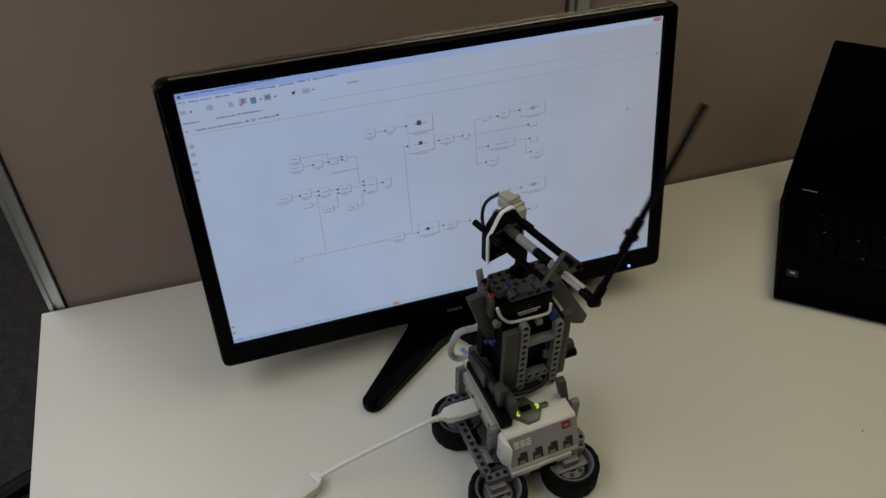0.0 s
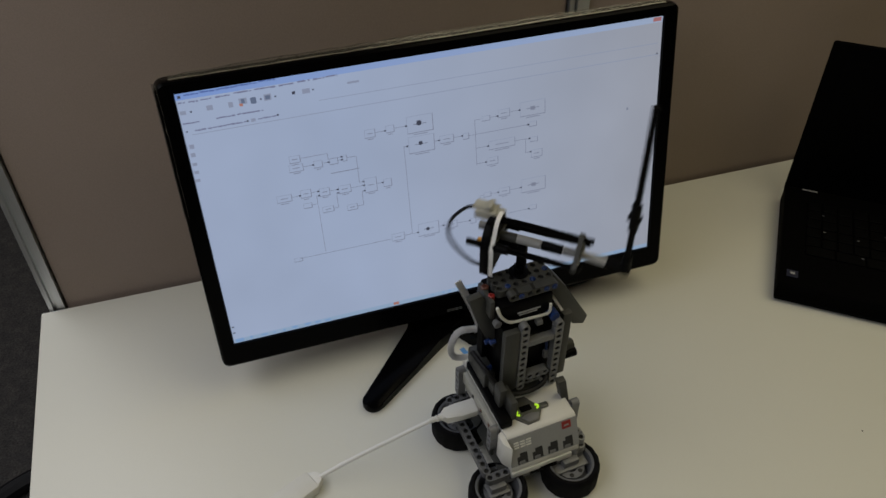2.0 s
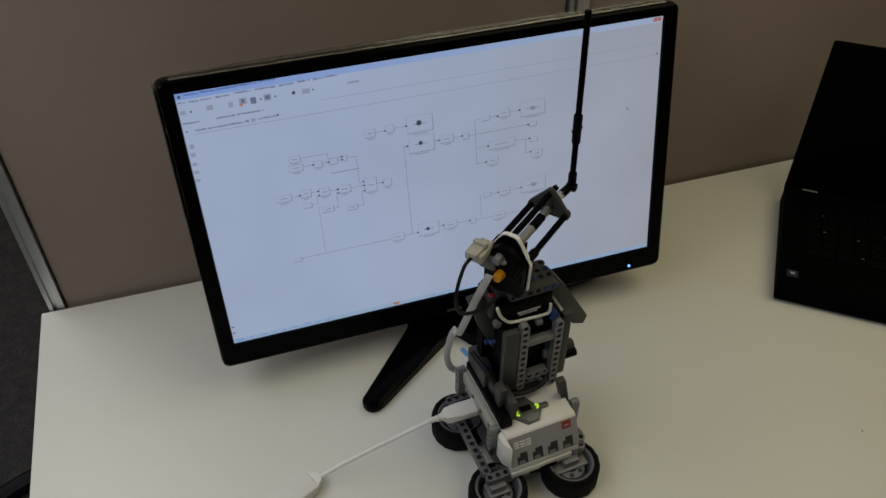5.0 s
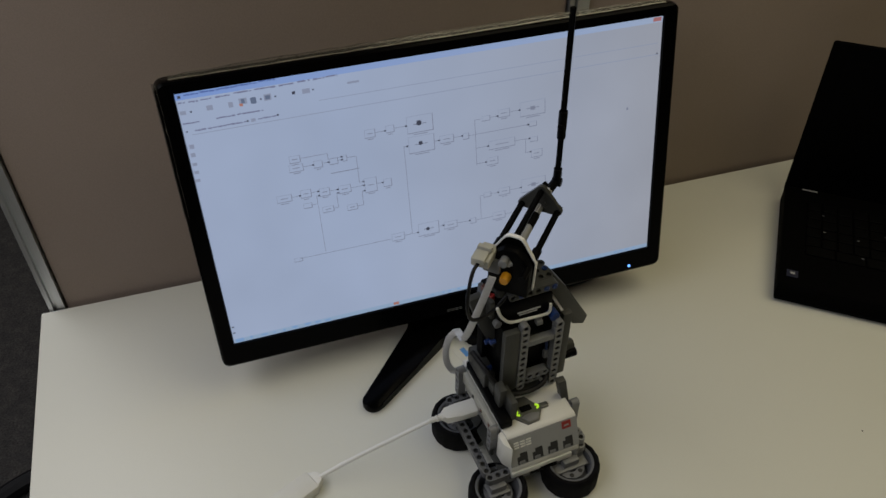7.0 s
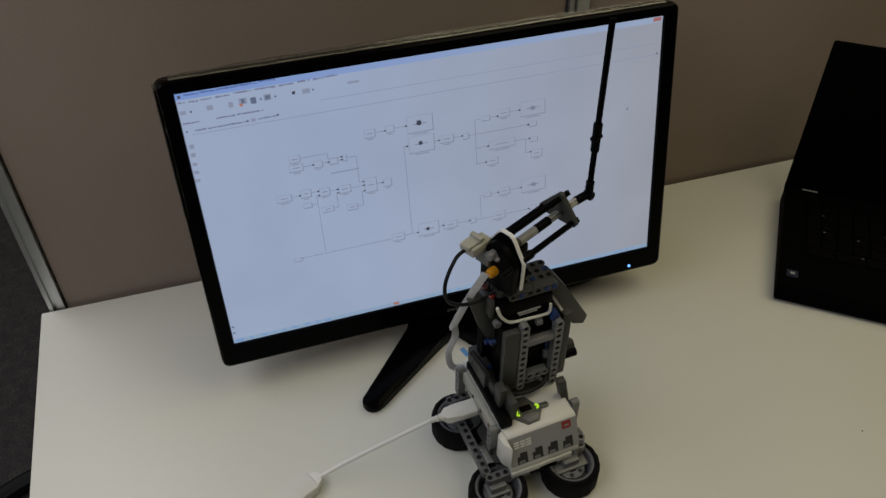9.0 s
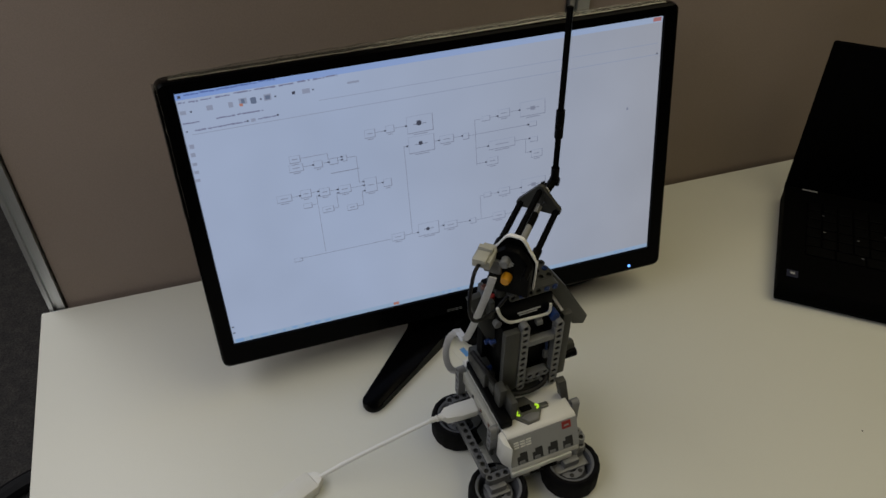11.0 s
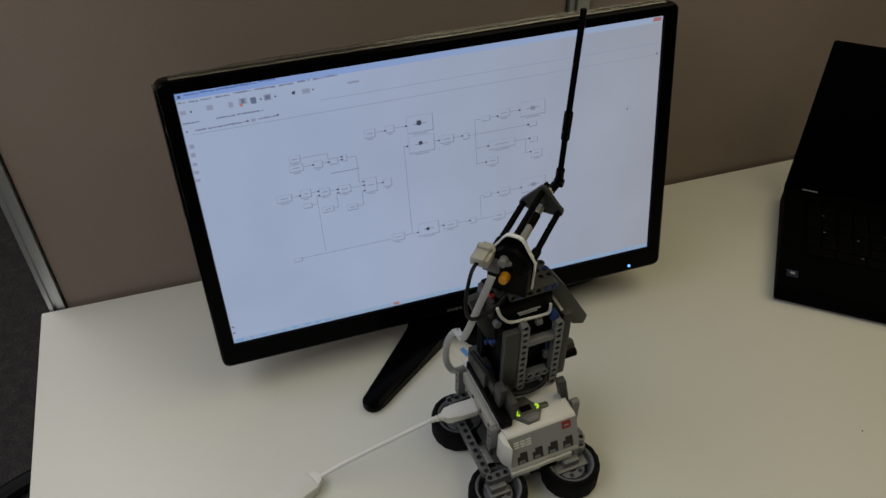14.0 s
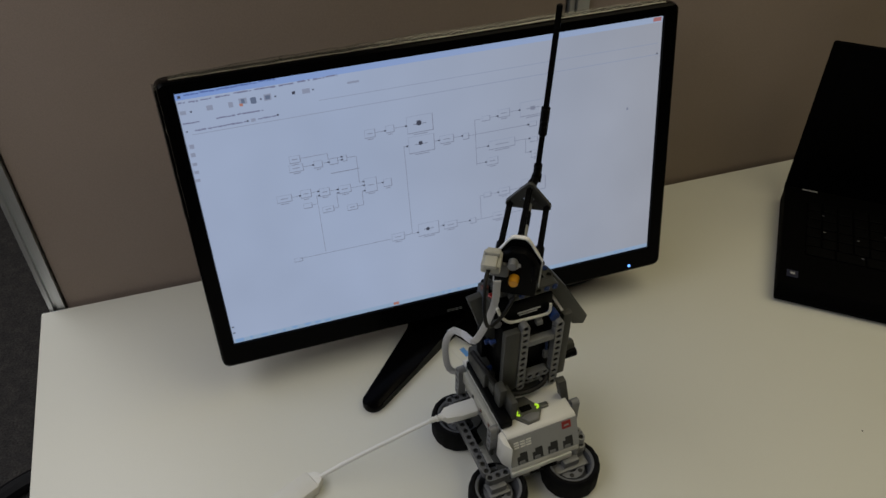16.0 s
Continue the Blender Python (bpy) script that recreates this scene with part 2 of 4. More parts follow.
def quads(rects, y):
    """Flat rectangles (x, z, w, h) in millimetres on the display's face."""
    bm = bmesh.new()
    for x, z, w, h in rects:
        v = [bm.verts.new(((x + a * w / 2) / 1000, y, (z + b * h / 2) / 1000)) for a, b in ((-1, -1), (1, -1), (1, 1), (-1, 1))]
        bm.faces.new(v)
    return bm


def outline(x, z, w, h, t=0.45):
    return [(x, z + h / 2, w + t, t), (x, z - h / 2, w + t, t * 1.6), (x - w / 2, z, t, h), (x + w / 2, z, t * 1.5, h)]


def screen_picture(parent, m):
    """What the display shows: a program window with a block diagram."""
    lit = bpy.data.materials.new("lit_display")
    lit.use_nodes = True
    nt = lit.node_tree
    b = nt.nodes["Principled BSDF"]
    b.inputs["Base Color"].default_value = (0.012, 0.012, 0.014, 1)
    b.inputs["Roughness"].default_value = 0.42
    b.inputs["Specular IOR Level"].default_value = 0.25
    co = nt.nodes.new("ShaderNodeTexCoord")
    sep = nt.nodes.new("ShaderNodeSeparateXYZ")
    nt.links.new(co.outputs["Object"], sep.inputs["Vector"])
    mr = nt.nodes.new("ShaderNodeMapRange")
    mr.inputs["From Min"].default_value, mr.inputs["From Max"].default_value = -0.1, 0.24
    nt.links.new(sep.outputs["X"], mr.inputs["Value"])
    ramp = nt.nodes.new("ShaderNodeValToRGB")
    ramp.color_ramp.elements[0].color = (0.305, 0.368, 0.513, 1)
    ramp.color_ramp.elements[1].color = (0.288, 0.307, 0.362, 1)
    nt.links.new(mr.outputs["Result"], ramp.inputs["Fac"])
    nz = nt.nodes.new("ShaderNodeTexNoise")
    nz.inputs["Scale"].default_value, nz.inputs["Detail"].default_value = 9.0, 2.0
    nt.links.new(co.outputs["Object"], nz.inputs["Vector"])
    m2 = nt.nodes.new("ShaderNodeMapRange")
    m2.inputs["To Min"].default_value, m2.inputs["To Max"].default_value = 0.86, 1.10
    nt.links.new(nz.outputs["Fac"], m2.inputs["Value"])
    nt.links.new(ramp.outputs["Color"], b.inputs["Emission Color"])
    nt.links.new(m2.outputs["Result"], b.inputs["Emission Strength"])
    screen = part("display_panel", boxes((-0.2385, 0.2385, 0.0, 0.003, -0.1342, 0.1342)), lit, parent, "lit display showing a pale block diagram window", m, smooth=False)

    def each(name, rects, y, mat):
        for r in rects:
            part(name, quads([r], y), mat, screen, smooth=False)


    fade = glow("title_fade", (0.2, 0.3, 0.5))
    ft = fade.node_tree
    fc, fs, fr = ft.nodes.new("ShaderNodeTexCoord"), ft.nodes.new("ShaderNodeSeparateXYZ"), ft.nodes.new("ShaderNodeValToRGB")
    fm = ft.nodes.new("ShaderNodeMapRange")
    fm.inputs["From Min"].default_value, fm.inputs["From Max"].default_value = -0.24, 0.24
    ft.links.new(fc.outputs["Object"], fs.inputs["Vector"])
    ft.links.new(fs.outputs["X"], fm.inputs["Value"])
    ft.links.new(fm.outputs["Result"], fr.inputs["Fac"])
    fr.color_ramp.elements[0].color, fr.color_ramp.elements[1].color = (0.17, 0.27, 0.56, 1), (0.29, 0.36, 0.50, 1)
    ft.links.new(fr.outputs["Color"], ft.nodes["Principled BSDF"].inputs["Emission Color"])
    pale_blue = glow("taskbar_blue", (0.24, 0.335, 0.475))
    ink = glow("diagram_grey", (0.175, 0.195, 0.265))
    dark = glow("diagram_dark", (0.045, 0.05, 0.075))
    faint = glow("divider_grey", (0.235, 0.272, 0.375))
    red = glow("close_red", (0.32, 0.13, 0.13))
    icon = glow("icon_orange", (0.34, 0.15, 0.12))

    part("title_bar", quads([(0, 130.9, 477, 6.4)], -0.0002), fade, screen, "light blue window title bar", smooth=False)
    part("taskbar", quads([(0, -131.7, 476, 4.8)], -0.0002), pale_blue, screen, "light blue taskbar with small icons", smooth=False)
    part("close_button", quads([(232, 131.0, 9, 4.0)], -0.0004), red, screen, smooth=False)
    each("divider", [(60, 106.6, 350, 0.6), (2, 94.9, 466, 0.7)], -0.0003, faint)

    # unreadable words of the title, menu and path
    rnd = random.Random(4)
    def letters(x0, z, w):
        """A word too small to read, as short dashes."""
        made, x = [], x0
        while x < x0 + w:
            d = rnd.uniform(2.0, 5.0)
            made.append((x + d / 2, z + rnd.uniform(-0.15, 0.15), min(d, x0 + w - x + 0.5), rnd.uniform(1.0, 1.6)))
            x += d + rnd.uniform(0.1, 0.5)
        return made
    titles, words = [], []
    for x, z, w in [(-231, 131.6, 12), (-217, 131.9, 15), (-201, 132.1, 13), (-187, 132.5, 19), (-166, 133.1, 15)]:
        titles += letters(x, z, w)
    for x, z, w in [(-237, 125.1, 5), (-228, 124.9, 7), (-218, 125.2, 9), (-205, 125.4, 12), (-189, 126.3, 14), (-171, 126.5, 19), (-149, 126.5, 13), (-132, 127.2, 9), (-118, 127.1, 9), (-106, 127.6, 9)]:
        words += letters(x, z, w)
    for x, z, w in [(-237, 106.0, 14), (-208, 106.3, 18), (-189, 106.6, 21), (-228, 98.4, 9), (-217, 98.3, 15), (-201, 98.6, 17), (-172, 99.2, 17)]:
        words += letters(x, z, w)
    each("title_word", titles, -0.0005, glow("title_text_blue", (0.075, 0.125, 0.33)))
    each("word", words, -0.0005, glow("word_grey", (0.155, 0.170, 0.265)))
    pale = glow("icon_grey", (0.22, 0.25, 0.345))
    each("icon", [(-234.6, 116.0, 5, 3.4), (-211.5, 116.9, 5.5, 4.5), (-193.3, 116.4, 4, 5), (-182.3, 117.9, 7, 5.5), (-160.4, 117.7, 6.5, 6), (-125.6, 117.5, 7, 4.5), (-81.8, 118.6, 11, 2), (-176.5, 98.9, 4, 3), (-234, 84, 4, 4), (-234.5, 76, 4, 4), (-235, 67, 4, 3), (-235, 59, 4, 3), (-236, 51, 5, 3)], -0.0005, pale)
    each("slate_icon", [(-173.2, 116.9, 5.2, 5), (-173.2, 116.9, 3.6, 6), (-160.4, 117.7, 4.4, 3.6), (-182.3, 117.9, 3, 4)], -0.0006, glow("icon_slate", (0.105, 0.135, 0.21)))
    each("dark_icon", [(-227.9, 116.1, 1.7, 1.4), (-166.6, 117.1, 1.6, 1.2), (-153.5, 117.4, 1.6, 1.2), (-136.9, 117.8, 2.8, 2.8), (-119.1, 117.9, 1.6, 1.2), (-235.1, 98.5, 1.5, 1.3), (-181.5, 99.0, 1.5, 1.6), (-154.2, 99.8, 1.5, 1.5), (-235.0, 130.5, 2.6, 2.4), (234, 96, 1.6, 1.6), (-236, -114, 2, 1.5), (-236, -121, 2, 1.5)], -0.0007, dark)
    each("orange_icon", [(-184.4, 114.7, 3, 2.6), (-65, -131, 6, 3)], -0.0006, icon)
    task = [(-232, -131.3, 8, 3.8)] + [(-219 + 11.3 * i + rnd.uniform(-3, 3), -131.4 + rnd.uniform(-0.5, 0.5), rnd.uniform(2, 7), rnd.uniform(1.4, 3.0)) for i in range(8)]
    task += [(-22 + 9 * i + rnd.uniform(-2, 2), -131.2, rnd.uniform(1.5, 4), 2.2) for i in range(4)] + [(198 + 8 * i + rnd.uniform(-2, 2), -131.5, rnd.uniform(2, 5), 1.8) for i in range(4)]
    each("taskbar_icon", task, -0.0004, glow("taskbar_icon_blue", (0.17, 0.29, 0.50)))

    # blocks of the diagram: centre and size in millimetres
    left = dict(k=(-146, 54, 10, 7), src=(-146, 45, 13, 7), g1=(-125, 45, 8, 7), g2=(-110, 45, 8, 6), mul=(-99, 46, 4, 6), inp=(-162, 16, 14, 7), f1=(-141, 17, 10, 8),
                f2=(-123, 15, 10, 8), f3=(-103, 14, 12, 8), sel=(-77, 13, 12, 15), out=(-60, 12, 8, 8), c1=(-141, 4, 8, 5), d1=(-122, -4, 11, 6), d2=(-98, -7, 10, 6), en=(-159, -53, 8, 4))
    mid = dict(a=(-72, 66, 10, 8), b=(-52, 67, 8, 7), motor=(-22, 67, 26, 17), enc=(-22, 46, 26, 17), conv=(4, 46, 14, 8), gain=(24, 45, 6, 6), r1=(-55, -51, 13, 8),
               enc2=(-22, -49, 22, 14), conv2=(2, -50, 14, 8), gain2=(27, -51, 6, 6))
    right = dict(p1=(46, 60, 8, 5), p2=(65, 62, 12, 8), p3=(96, 62, 27, 15), q1=(96, 45, 8, 5), w1=(62, 30, 28, 9), q2=(97, 28, 8, 5), q3=(100, 12, 12, 8), q4=(51, 13, 12, 8),
                 s1=(44, -24, 8, 5), s2=(63, -24, 12, 8), s3=(96, -23, 27, 15), s4=(56, -51, 14, 8), s5=(95, -50, 8, 5))
    wires = {"left": "src-g1 g1-g2 g2-mul mul-sel inp-f1 f1-f2 f2-f3 f3-sel sel-out c1-f2 d1-f3 d2-sel k-mul",
             "mid": "a-b b-motor enc-conv conv-gain r1-enc2 enc2-conv2 conv2-gain2", "right": "p1-p2 p2-p3 w1-q2 w1-q3 s1-s2 s2-s3 s4-s5"}
    lines, arrows = [], []
    for name, group in (("left", left), ("mid", mid), ("right", right)):
        for x, z, w, h in group.values():
            frame_lines = outline(x, z, w, h)
            box = [frame_lines[1], frame_lines[3]]
            part("diagram_block_edge", quads([frame_lines[0], frame_lines[2]], -0.0004), faint, screen, smooth=False)
            if w > 9:
                box.append((x, z, w * 0.5, 0.8))
            if h > 6:
                box.append((x, z - h / 2 - 1.8, w * 0.55, 0.8))
            part("diagram_block", quads(box, -0.0005), ink, screen, smooth=False)
        for pair in wires[name].split():
            a, b = (group[k] for k in pair.split("-"))
            x0, x1 = a[0] + a[2] / 2, b[0] - b[2] / 2
            zb = b[1] + max(-b[3] / 3, min(b[3] / 3, a[1] - b[1]))
            bend = x1 - max(2.0, (x1 - x0) * 0.35)
            wire = [((x0 + bend) / 2, a[1], bend - x0, 0.5), (bend, (a[1] + zb) / 2, 0.5, abs(a[1] - zb) + 0.5), ((bend + x1) / 2, zb, x1 - bend, 0.5)]
            part("diagram_wire", quads(wire, -0.0005), ink, screen, smooth=False)
            arrows.append((x1 - 0.9, zb, 2.0, 1.5))
    for x, z, w, h in ((-40, -2, 0.45, 98), (-38, 46, 5, 0.5), (34, 36, 0.5, 49), (37, 60, 7, 0.5), (63, 45, 58, 0.5), (41, 30, 14, 0.5), (39, 13, 11, 0.5),
                       (36, -38, 0.45, 26), (40, -51, 18, 0.5), (38, -24, 6, 0.5), (-110, -52, 96, 0.5), (-131, -24, 0.4, 52), (30, 45, 8, 0.5)):
        lines.append((x, z, w, h))
    for x, z, r in ((-23, 68, 5), (-23, 47, 4), (-23, -49, 3.6)):
        part("diagram_dot", quads([(x, z, r, r * 0.7), (x, z, r * 0.7, r)], -0.0007), dark, screen, smooth=False)
    arrows += [(-36.5, 46, 2, 1.6), (91, 45, 2, 1.5), (47, 30, 2, 1.5), (44, 13, 2, 1.5)]
    each("diagram_wire", lines, -0.0005, ink)
    each("diagram_arrow", arrows, -0.0006, dark)
    each("pale_mark", [(96, 62, 5, 4), (96, -23, 5, 4), (-100, 33, 28, 0.8), (203, 42, 2, 3)], -0.0007, ink)


def monitor():
    thing = tagged(empty("monitor", Matrix.Translation((0.4517, -0.105, 0.0))), "widescreen black computer monitor, switched on, on a forked stand", "monitor")
    m = thing.matrix_world.inverted() @ MON
    # bezel: a ring with a bevelled, raised border
    bm = bmesh.new()
    ow, oz0, oz1, iw, iz = 0.2545, -0.1600, 0.1465, 0.2382, 0.1340
    def ring(x, z0, z1, y, r, n=5):
        pts = []
        for cx, cz, a0 in ((x - r, z1 - r, 0), (-x + r, z1 - r, 90), (-x + r, z0 + r, 180), (x - r, z0 + r, 270)):
            for k in range(n):
                a = radians(a0 + 90 * k / (n - 1))
                pts.append(bm.verts.new((cx + r * math.cos(a), y, cz + r * math.sin(a))))
        return pts
    loops = [ring(iw, -iz, iz, 0.0005, 0.0004), ring(iw + 0.0006, -iz - 0.0006, iz + 0.0006, -0.0035, 0.0006), ring(ow - 0.003, oz0 + 0.003, oz1 - 0.003, -0.0045, 0.007),
             ring(ow - 0.0008, oz0 + 0.0008, oz1 - 0.0008, -0.0028, 0.008), ring(ow, oz0, oz1, 0.001, 0.009), ring(ow, oz0, oz1, 0.012, 0.009), ring(ow - 0.004, oz0 + 0.004, oz1 - 0.004, 0.018, 0.009)]
    for a, b in zip(loops, loops[1:]):
        for i in range(len(a)):
            bm.faces.new((a[i], a[(i + 1) % len(a)], b[(i + 1) % len(a)], b[i]))
    part("bezel", bm, GLOSS, thing, "glossy black plastic bezel", m)
    # back shell
    bm = bmesh.new()
    loops = [ring(ow - 0.004, oz0 + 0.004, oz1 - 0.004, 0.0178, 0.009), ring(ow - 0.04, oz0 + 0.03, oz1 - 0.03, 0.036, 0.03), ring(ow - 0.10, oz0 + 0.06, oz1 - 0.06, 0.046, 0.03)]
    for a, b in zip(loops, loops[1:]):
        for i in range(len(a)):
            bm.faces.new((a[i], a[(i + 1) % len(a)], b[(i + 1) % len(a)], b[i]))
    bm.faces.new(loops[-1])
    part("back_shell", bm, MATTE, thing, m=m)
    film = material("clear_wrinkled_film", (0.10, 0.094, 0.072), rough=0.09, vary=0.4, scale=90, bump=0.9, bump_scale=60, spec=1.0, stretch=(0.5, 1, 1))
    film.node_tree.nodes["Principled BSDF"].inputs["Alpha"].default_value = 0.5
    rnd = random.Random(8)
    xs = [-0.2545 + 0.509 * k / 36 for k in range(37)]
    def crinkled(run, put):
        """A narrow crinkled band: three lines of points along a run."""
        bm = bmesh.new()
        lines = [[bm.verts.new(put(x, w, rnd.uniform(-0.0007, 0.0007))) for x in run] for w in (0.0, 0.5, 1.0)]
        for a, b in zip(lines, lines[1:]):
            for k in range(len(run) - 1):
                bm.faces.new((a[k], a[k + 1], b[k + 1], b[k]))
        bmesh.ops.solidify(bm, geom=bm.faces[:], thickness=0.0002)
        return bm
    part("film_edge", crinkled(xs[1:-1], lambda x, w, j: (x, 0.0015 + 0.006 * w + j, 0.1462 + 0.0052 * math.sin(math.pi * w * 0.75) * (1 - (x / 0.27) ** 6) + 0.6 * j)), film, thing, "shiny clear film on the top edge", m)
    # A thin paler tube is added as the bright highlight line on this edge.
    part("film_highlight", tube([(x, 0.0010, 0.1464 + rnd.uniform(-0.0002, 0.0004)) for x in xs[1:-1]], 0.0008, 6, 3), material("shiny_film_highlight", (0.22, 0.20, 0.15), rough=0.12, vary=0.5, scale=60, bump=0.5, bump_scale=90, spec=1.0), thing, "pale line standing in for the film's highlight", m)
    zs = [0.146 - 0.13 * k / 14 for k in range(15)]
    part("film_edge", crinkled(zs, lambda z, w, j: (-0.2508 - 0.0042 * w + j * 0.4, -0.0052 + 0.0045 * w + j * 0.5, z)), film, thing, "shiny clear film on the corner", m)
    part("display_backing", boxes((-0.239, 0.239, 0.0045, 0.010, -0.1348, 0.1348)), MATTE, thing, m=m)
    screen_picture(thing, m)
    # maker's mark on the lower bezel, drawn as plain strokes
    for x, w in ((-8, 3.4), (-3.4, 3.4), (1.2, 3.4), (5.4, 2.2)):
        part("bezel_badge", quads([(x, -152.4, w, 0.8), (x - w / 2 + 0.3, -153, 0.7, 3.2), (x, -154.4, w, 0.7)], -0.0052), RIM, thing, "small grey badge stroke", m, smooth=False)
    part("power_light", rod((0.2131, -0.0045, -0.1515), (0.2131, -0.0056, -0.1515), 0.0017, 12), LEDB, thing, "glowing blue power light", m)
    # stand
    part("neck", prism([(-0.030, 0.02), (0.030, 0.02), (0.024, 0.14), (-0.024, 0.14)], 0.012, 0.030, "y", bevel=0.004), GLOSS, thing)
    def leg(tip, radius, near, far):
        """A flat foot that tapers to a round tip; near and far are its two long edges, from the tip to the hub."""
        d = Vector(tip).normalized()
        turn = math.atan2(d.y, d.x)
        pts = [(tip[0] + radius * math.cos(turn + a), tip[1] + radius * math.sin(turn + a)) for a in (radians(-90 + 18 * k) for k in range(11))]
        bm = prism(pts + near + far[::-1], 0.0, 0.009, "z", bevel=0.0022)
        for v in bm.verts:
            if v.co.z > 0.005:
                v.co.z += 0.016 * max(0.0, 1 - (v.co.xy - Vector((0, -0.040))).length / 0.10)
        return bm
    part("stand_leg", leg((-0.1115, -0.1395), 0.0118, [(-0.0605, -0.1160), (-0.0215, -0.0880), (0.0120, -0.0690), (0.0300, -0.0300)], [(-0.0580, -0.0690), (-0.0524, -0.0600), (-0.0400, -0.0300)]), GLOSS, thing, "glossy black tapering stand foot")
    part("stand_leg", leg((0.0780, -0.1420), 0.0125, [(0.0500, -0.0790), (0.0340, -0.0300)], [(0.0110, -0.0900), (-0.0200, -0.0450), (-0.0150, -0.0300)]), GLOSS, thing, "glossy black tapering stand foot")
    part("stand_hub", prism([(-0.034, -0.050), (0.034, -0.050), (0.042, -0.010), (0.034, 0.040), (-0.034, 0.040), (-0.042, -0.010)], 0.0, 0.026, "z", bevel=0.005), GLOSS, thing)


monitor()


# ------------------------------------------------------------------ the robot
ROBOT = pose(0.4179, -0.3844, 0.0, 0, 0, 4.943)
robot = tagged(empty("toy_robot", ROBOT), "grey and black construction-toy robot balancing a black rod", "robot")
FRAME = 0.0322


def pin_row(points, r, axis, mat, name, parent=None, depth=0.0012):
    """Pin ends that fill holes."""
    for q in points:
        q = Vector(q)
        part(name, lathe([(0, -0.004), (r, -0.004), (r, depth * 0.4), (r * 0.75, depth), (r * 0.4, depth), (r * 0.35, depth * 0.3), (0, depth * 0.3)], 12,
                         Matrix.Translation(q) @ Vector(axis).to_track_quat("Z", "Y").to_matrix().to_4x4()), mat, parent or robot)


def wheel(x, y, turn):
    rim = part("wheel", lathe([(0, 0.004), (0.006, 0.004), (0.0065, 0.018), (0.0135, 0.018), (0.0145, 0.009), (0.0170, 0.009), (0.0195, 0.0255), (0.0215, 0.0265), (0.0240, 0.0255),
                               (0.0222, 0.002), (0.0205, 0.0015), (0.006, 0.0015), (0, 0.0015)], 40, at(x, y, 0.0)), RIM, robot, "grey six-hole wheel rim lying flat as a foot")
    bm = lathe([(0.0216, 0.0015), (0.0250, 0.0005), (0.0275, 0.003), (0.0280, 0.006), (0.0280, 0.021), (0.0275, 0.025), (0.0252, 0.0278), (0.0232, 0.0278), (0.0216, 0.0262), (0.0216, 0.0015)], 64, at(x, y, 0))
    for v in bm.verts:
        r = math.hypot(v.co.x - x, v.co.y - y)
        k = round((math.atan2(v.co.y - y, v.co.x - x) % (2 * math.pi)) / (2 * math.pi) * 64)
        if r > 0.0265 and k % 4 < 2:
            v.co.x, v.co.y = x + (v.co.x - x) * 0.987, y + (v.co.y - y) * 0.987
    part("tyre", bm, RUBBER, rim, "black rubber tyre lying flat")
    # Six black discs on the rim face stand in for shaded holes.
    for k in range(6):
        a = radians(60 * k + turn)
        part("rim_hole_shade", rod((x + 0.0102 * math.cos(a), y + 0.0102 * math.sin(a), 0.0175), (x + 0.0102 * math.cos(a), y + 0.0102 * math.sin(a), 0.0183), 0.0024, 10), RECESS_SHADE, rim)
    x0, x1 = (x - 0.0220, x + 0.0175) if x > 0.05 and y < 0.05 else (x - 0.0100, x + 0.0105)
    part("foot_post", boxes((x0, x1, y - 0.0050, y + 0.0110, 0.0184, FRAME - 0.0118), (x - 0.0080, x + 0.0080, y - 0.0020, y + 0.0100, 0.0184, FRAME - 0.0042), bevel=0.001), LGREY, robot, "grey connector post on the wheel")


for wx, wy, turn in ((0.0821, -0.008, 10), (0.006, -0.0066, 25), (0.0046, 0.0825, 0), (0.0850, 0.0830, 15)):
    wheel(wx, wy, turn)

# chassis frame: beams with vertical holes
part("frame_beam", beam(3), FRAMEG, robot, m=at(0.0, 0.0, FRAME, LIE_X))
part("frame_beam", beam(2), PANEL, robot, m=at(0.088, 0.0, FRAME, LIE_X))
part("end_beam", beam(2), PANEL, robot, m=at(0.0965, 0.0030, FRAME + 0.0082, LIE_Y))
# The bar's brightly lit edge is put into its colour as white.
part("front_rail_lit", boxes((0.0202, 0.0838, -0.0052, 0.0038, FRAME - 0.0038, FRAME + 0.0040), bevel=0.0012), WHITE, robot, "rail under the control unit, white for its lit edge")
part("frame_beam", beam(11), FRAMEG, robot, m=at(0.0, 0.008, FRAME, LIE_Y))
part("frame_beam", beam(11), FRAMEG, robot, m=at(0.096, 0.008, FRAME, LIE_Y))
part("frame_beam", beam(13), FRAMEG, robot, m=at(0.0, 0.096, FRAME, LIE_X))
part("front_bar", boxes((0.010, 0.098, -0.0036, 0.0036, FRAME - 0.0115, FRAME - 0.0040), bevel=0.001), LGREY, robot)
part("floor_plate", boxes((0.013, 0.092, 0.006, 0.090, FRAME - 0.0075, FRAME - 0.0045), bevel=0.0006), DGREY, robot)


